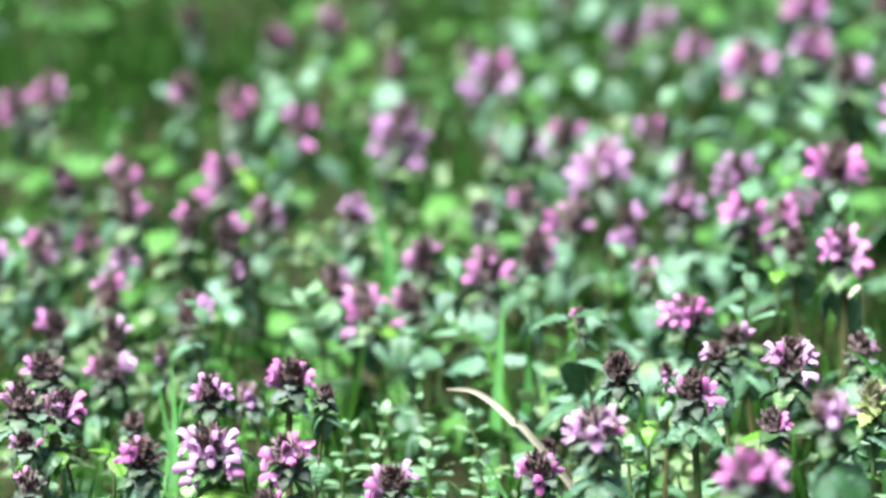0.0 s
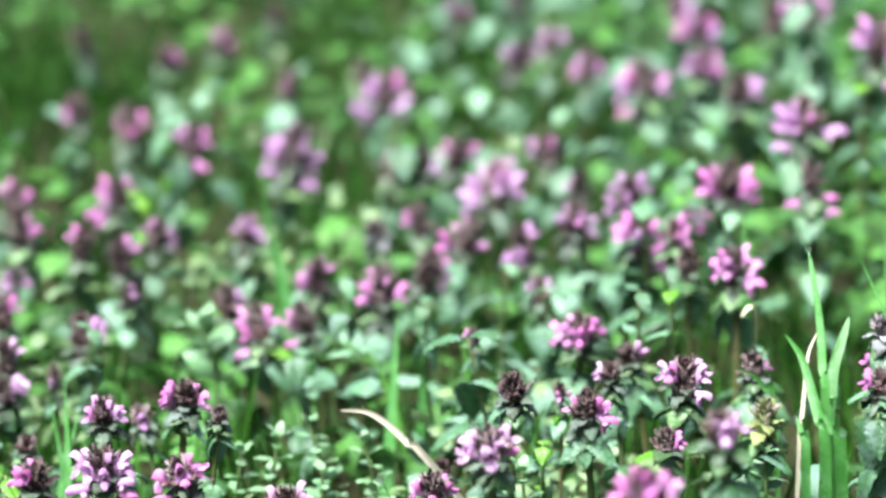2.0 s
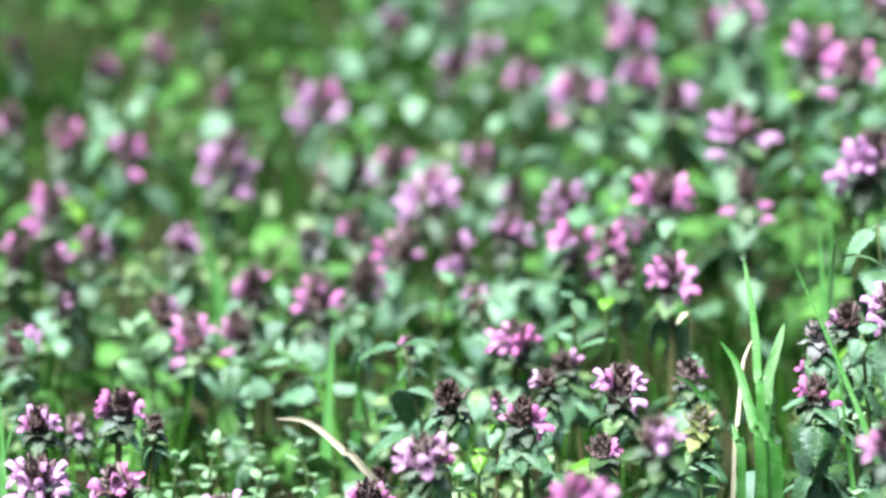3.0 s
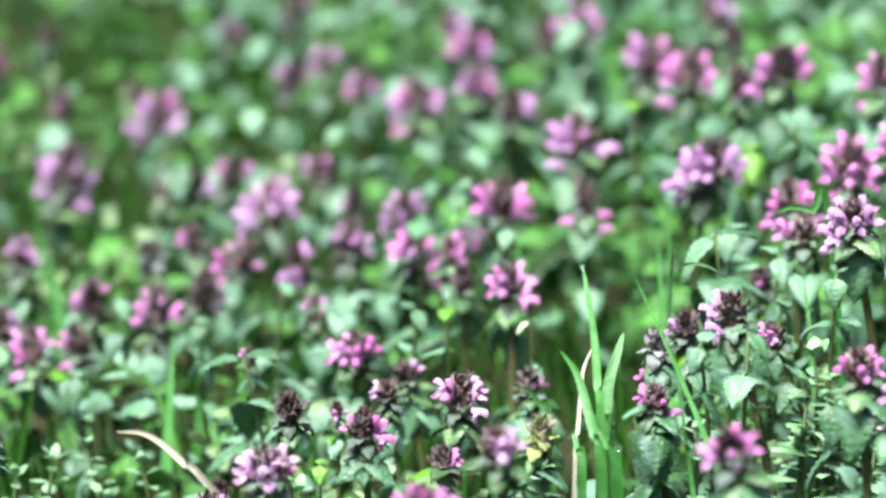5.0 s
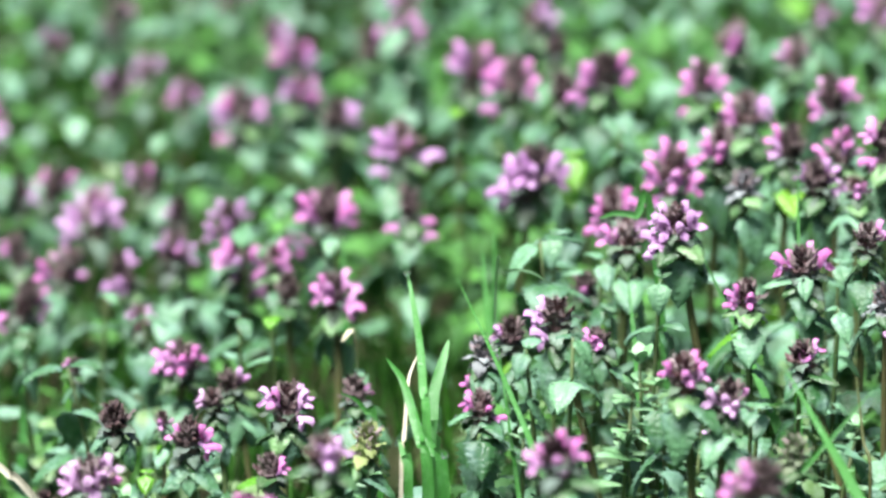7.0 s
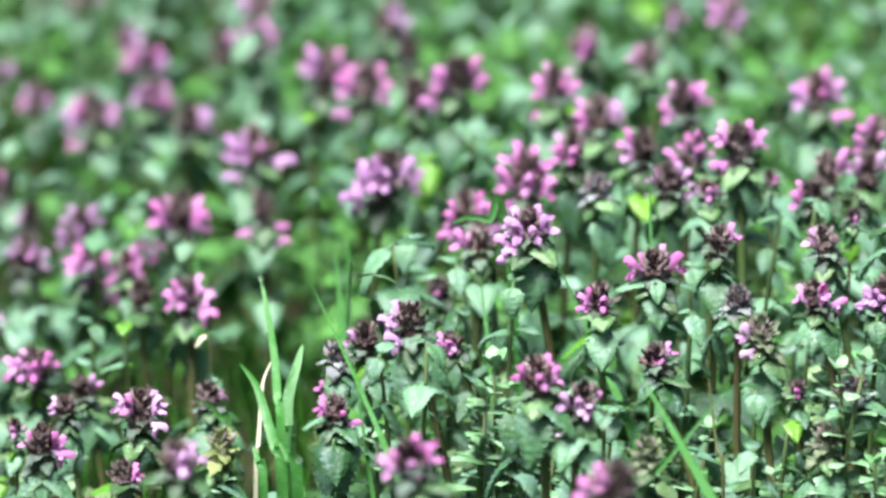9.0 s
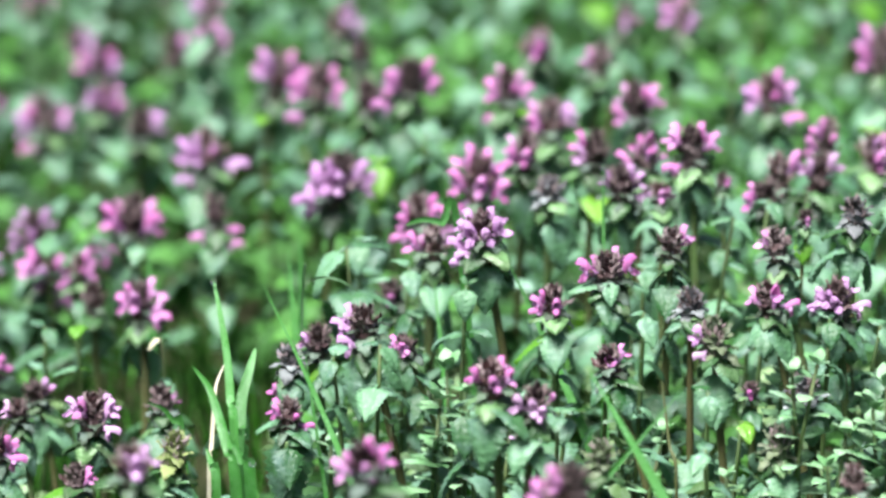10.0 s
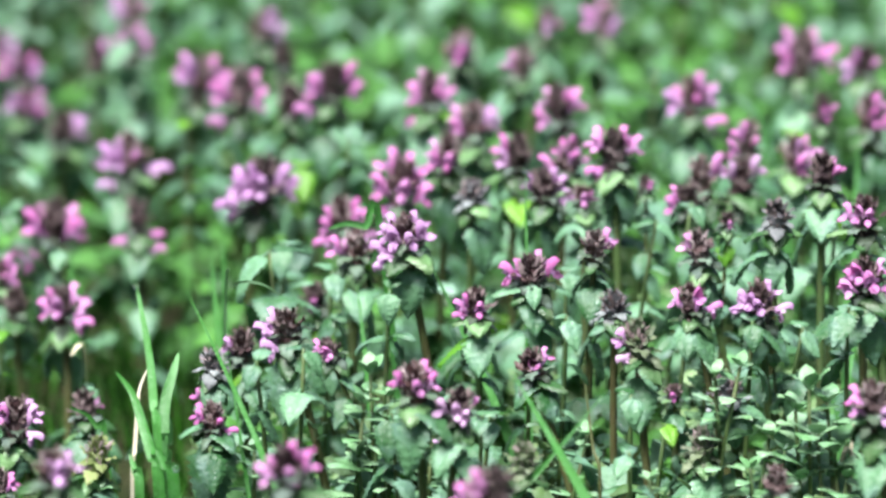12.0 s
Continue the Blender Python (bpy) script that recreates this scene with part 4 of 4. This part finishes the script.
ribbons([([(0.000, 1.080, 0.113), (0.005, 1.080, 0.111), (0.009, 1.080, 0.106), (0.012, 1.080, 0.099)], 0.0018)], "thin pale grass blade arching over")
tuft(((0.039, 1.062, 0.157), (0.055, 1.051, 0.116), 0.0036, 0.004), ((0.053, 1.066, 0.132), (0.057, 1.058, 0.103), 0.0026, 0.0), label="slim arching green grass blades")
dewy = tuft(((0.164, 1.148, 0.180), (0.164, 1.142, 0.151), 0.0036, 0.0), label="upright green grass blade with dew at its tip")
dew_on(dewy, [(0.164, 1.148, 0.180), (0.164, 1.145, 0.177)], 0.0009)
tuft(((0.126, 1.116, 0.154), (0.141, 1.105, 0.115), 0.0058, 0.004), label="broad green grass blade beside a tall dead-nettle")
tuft(((0.132, 0.950, 0.157), (0.149, 0.939, 0.125), 0.0085, 0.003), ((0.164, 0.964, 0.146), (0.147, 0.961, 0.128), 0.007, 0.002), label="broad soft green grass blades crossing")
tuft(((0.284, 1.152, 0.117), (0.280, 1.143, 0.078), 0.0055, 0.003), ((0.286, 1.133, 0.128), (0.280, 1.124, 0.088), 0.006, -0.004), ((0.281, 1.170, 0.101), (0.289, 1.159, 0.069), 0.005, 0.0))
pale_blade = tuft(((-0.118, 1.037, 0.085), (-0.111, 1.034, 0.072), 0.0036, 0.0), label="pale grass blade with a dew drop on its tip")
dew_on(pale_blade, [(-0.118, 1.035, 0.085)], 0.0014)
tuft(((-0.137, 1.272, 0.083), (-0.139, 1.262, 0.043), 0.0056, 0.0), ((-0.130, 1.290, 0.070), (-0.132, 1.285, 0.040), 0.005, 0.003), label="broad dark green grass blades in shade")
far_blade = ribbons([([(-0.403, 1.775, 0.058), (-0.410, 1.773, 0.053), (-0.417, 1.782, 0.042)], 0.0045)], "grass blade bowed under a large dew drop")
dew_on(far_blade, [(-0.403, 1.770, 0.059)], 0.0026)
tuft(((-0.244, 1.133, 0.089), (-0.244, 1.127, 0.070), 0.005, 0.002), ((-0.249, 1.130, 0.084), (-0.246, 1.127, 0.070), 0.0045, 0.0), ((-0.239, 1.131, 0.079), (-0.242, 1.127, 0.066), 0.004, 0.0))
tuft(((-0.200, 1.372, 0.092), (-0.197, 1.368, 0.075), 0.006, 0.0), ((-0.218, 1.452, 0.095), (-0.213, 1.448, 0.070), 0.005, 0.0))
tuft(((0.193, 1.771, 0.141), (0.193, 1.767, 0.116), 0.008, 0.0), ((0.207, 1.819, 0.137), (0.204, 1.816, 0.112), 0.006, 0.003))
tuft(((0.335, 1.564, 0.142), (0.340, 1.558, 0.118), 0.006, 0.0), ((0.345, 1.541, 0.140), (0.339, 1.539, 0.121), 0.005, 0.0))
tuft(((0.338, 1.357, 0.155), (0.337, 1.353, 0.132), 0.0055, 0.0))
tuft(((0.105, 1.166, 0.135), (0.107, 1.160, 0.114), 0.0045, 0.0))
tuft(((0.061, 1.270, 0.131), (0.060, 1.266, 0.109), 0.007, 0.002), ((0.056, 1.269, 0.125), (0.058, 1.264, 0.101), 0.006, 0.0))
tuft(((0.001, 1.310, 0.118), (0.002, 1.303, 0.089), 0.006, 0.0))


def straw(spots, radius, label, back=0.01, run=0.3, mat=STRAW):
    """A dry stalk that arches over the given places, down to the ground."""
    pts = [Vector(p) for p in spots]
    last = pts[-1]
    foot = Vector((last.x + (last.x - pts[-2].x) * run, last.y + back, -0.002))
    smooth = []
    ctrl = pts + [foot]
    for k in range(len(ctrl) - 1):
        p0, p1, p2, p3 = ctrl[max(k - 1, 0)], ctrl[k], ctrl[k + 1], ctrl[min(k + 2, len(ctrl) - 1)]
        for q in range(6):
            s = q / 6
            smooth.append(0.5 * ((2 * p1) + (p2 - p0) * s + (2 * p0 - 5 * p1 + 4 * p2 - p3) * s * s + (3 * p1 - p0 - 3 * p2 + p3) * s ** 3))
    smooth.append(foot)
    base = Vector((foot.x, foot.y, 0))
    n = len(smooth)
    ob = new("dry_stalk", mesh_of("dry_stalk", *tube([p - base for p in smooth], [radius * (0.45 + 0.55 * min(1, 3 * k / n)) for k in range(n)], 6), [mat]))
    ob.location = base
    return tagged(ob, label, "dry stalk")


ribbons([([(-0.138, 1.091, 0.093), (-0.129, 1.087, 0.094), (-0.121, 1.083, 0.091), (-0.113, 1.079, 0.085), (-0.104, 1.075, 0.078)], 0.0027)], "bleached dry grass blade arching to the ground", STRAW, "dry_grass_blade", 0.9)
straw([(0.259, 1.031, 0.118), (0.258, 1.029, 0.108), (0.257, 1.025, 0.096)], 0.0007, "thin tan dry stalk standing upright")
straw([(0.266, 1.026, 0.107), (0.260, 1.027, 0.103), (0.254, 1.027, 0.100)], 0.0009, "short tan dry stalk lying aslant")
straw([(0.170, 1.042, 0.128), (0.172, 1.036, 0.108), (0.174, 1.031, 0.092)], 0.0006, "thin brown dry stalk standing upright", mat=STEM)

herb(0.240, 1.017, 0.131, size=1.10)
herb(0.236, 1.018, 0.124, size=0.90)
herb(0.246, 1.016, 0.127, size=1.00)
herb(0.243, 1.016, 0.116, size=1.00)
herb(0.233, 1.019, 0.110, size=0.90)
herb(0.249, 1.015, 0.110, size=1.00)
herb(0.253, 1.014, 0.102, size=1.00)
herb(0.261, 1.012, 0.104, size=1.10)
herb(0.238, 1.018, 0.100, size=0.90)
herb(0.228, 1.020, 0.115, size=0.80)
herb(0.210, 1.024, 0.135, size=0.70)
herb(0.218, 1.022, 0.138, size=0.75)
herb(0.100, 1.060, 0.128, size=0.95)
herb(0.098, 1.060, 0.118, size=0.90)
herb(0.103, 1.060, 0.109, size=0.90)
herb(0.096, 1.061, 0.100, size=0.80)
herb(0.130, 1.057, 0.116, size=0.80)
herb(-0.228, 1.338, 0.058, size=1.5)
herb(-0.182, 1.147, 0.060, size=0.66)
herb(-0.170, 1.160, 0.063, size=0.66)
herb(-0.150, 1.130, 0.058, size=0.66)
herb(-0.137, 1.154, 0.063, size=0.66)
herb(-0.186, 1.103, 0.056, size=0.66)
herb(-0.129, 1.111, 0.057, size=0.66)
herb(-0.160, 1.172, 0.064, size=0.66)
herb(-0.001, 1.033, 0.085, size=0.66)
herb(0.009, 1.056, 0.091, size=0.66)
herb(-0.072, 1.051, 0.084, size=0.66)

# ---- near clutter: sprigs low between the stems ----
herb(0.083, 1.077, 0.105, size=0.66)
herb(0.109, 1.088, 0.113, size=0.57)
herb(0.121, 1.054, 0.108, size=0.66)
herb(0.160, 1.070, 0.111, size=0.66)
herb(0.172, 1.047, 0.109, size=0.66)
herb(0.185, 1.001, 0.106, size=0.66)
herb(0.219, 1.006, 0.108, size=0.66)
herb(0.219, 1.084, 0.124, size=0.66)
herb(0.240, 1.070, 0.125, size=0.66)
herb(0.061, 1.057, 0.103, size=0.66)

# ---- the same stand going on behind and beside ----
far_rng = random.Random(17)
far_spots = []
while len(far_spots) < 60:
    fr, fa = math.sqrt(far_rng.uniform(1.95 ** 2, 2.75 ** 2)), radians(far_rng.uniform(-9, 17.5))
    fx, fy = fr * math.sin(fa), fr * math.cos(fa)
    if all((fx - a) ** 2 + (fy - b) ** 2 > 0.05 ** 2 for a, b in far_spots):
        far_spots.append((fx, fy))
for fx, fy in far_spots:
    nettle(fx, fy, canopy(fx, fy) + far_rng.uniform(-0.02, 0.012), far_rng.choice("mmmlldp"), far_rng.choice(("lr", "l", "rR", "lLr", "fr", "")), far_rng.uniform(1.05, 1.3))

# ---- dew left on the leaves ----
drop = bmesh.new()
bmesh.ops.create_icosphere(drop, subdivisions=1, radius=1.0)
drop_v = [v.co.copy() for v in drop.verts]
drop_f = [tuple(v.index for v in f.verts) for f in drop.faces]
drop.free()
dew_rng = random.Random(31)
dv, df = [], []
for spot in wet_spots:
    rad = dew_rng.uniform(0.00035, 0.0008)
    o = len(dv)
    dv += [(spot.x + rad * v.x, spot.y + rad * v.y, spot.z + rad * (0.75 * v.z + 0.5)) for v in drop_v]
    df += [tuple(o + i for i in f) for f in drop_f]
tagged(new("dew_drops", mesh_of("dew_drops", dv, df, [DEW])), "tiny clear dew drops lying on the leaves", "dew", kind="stuff")
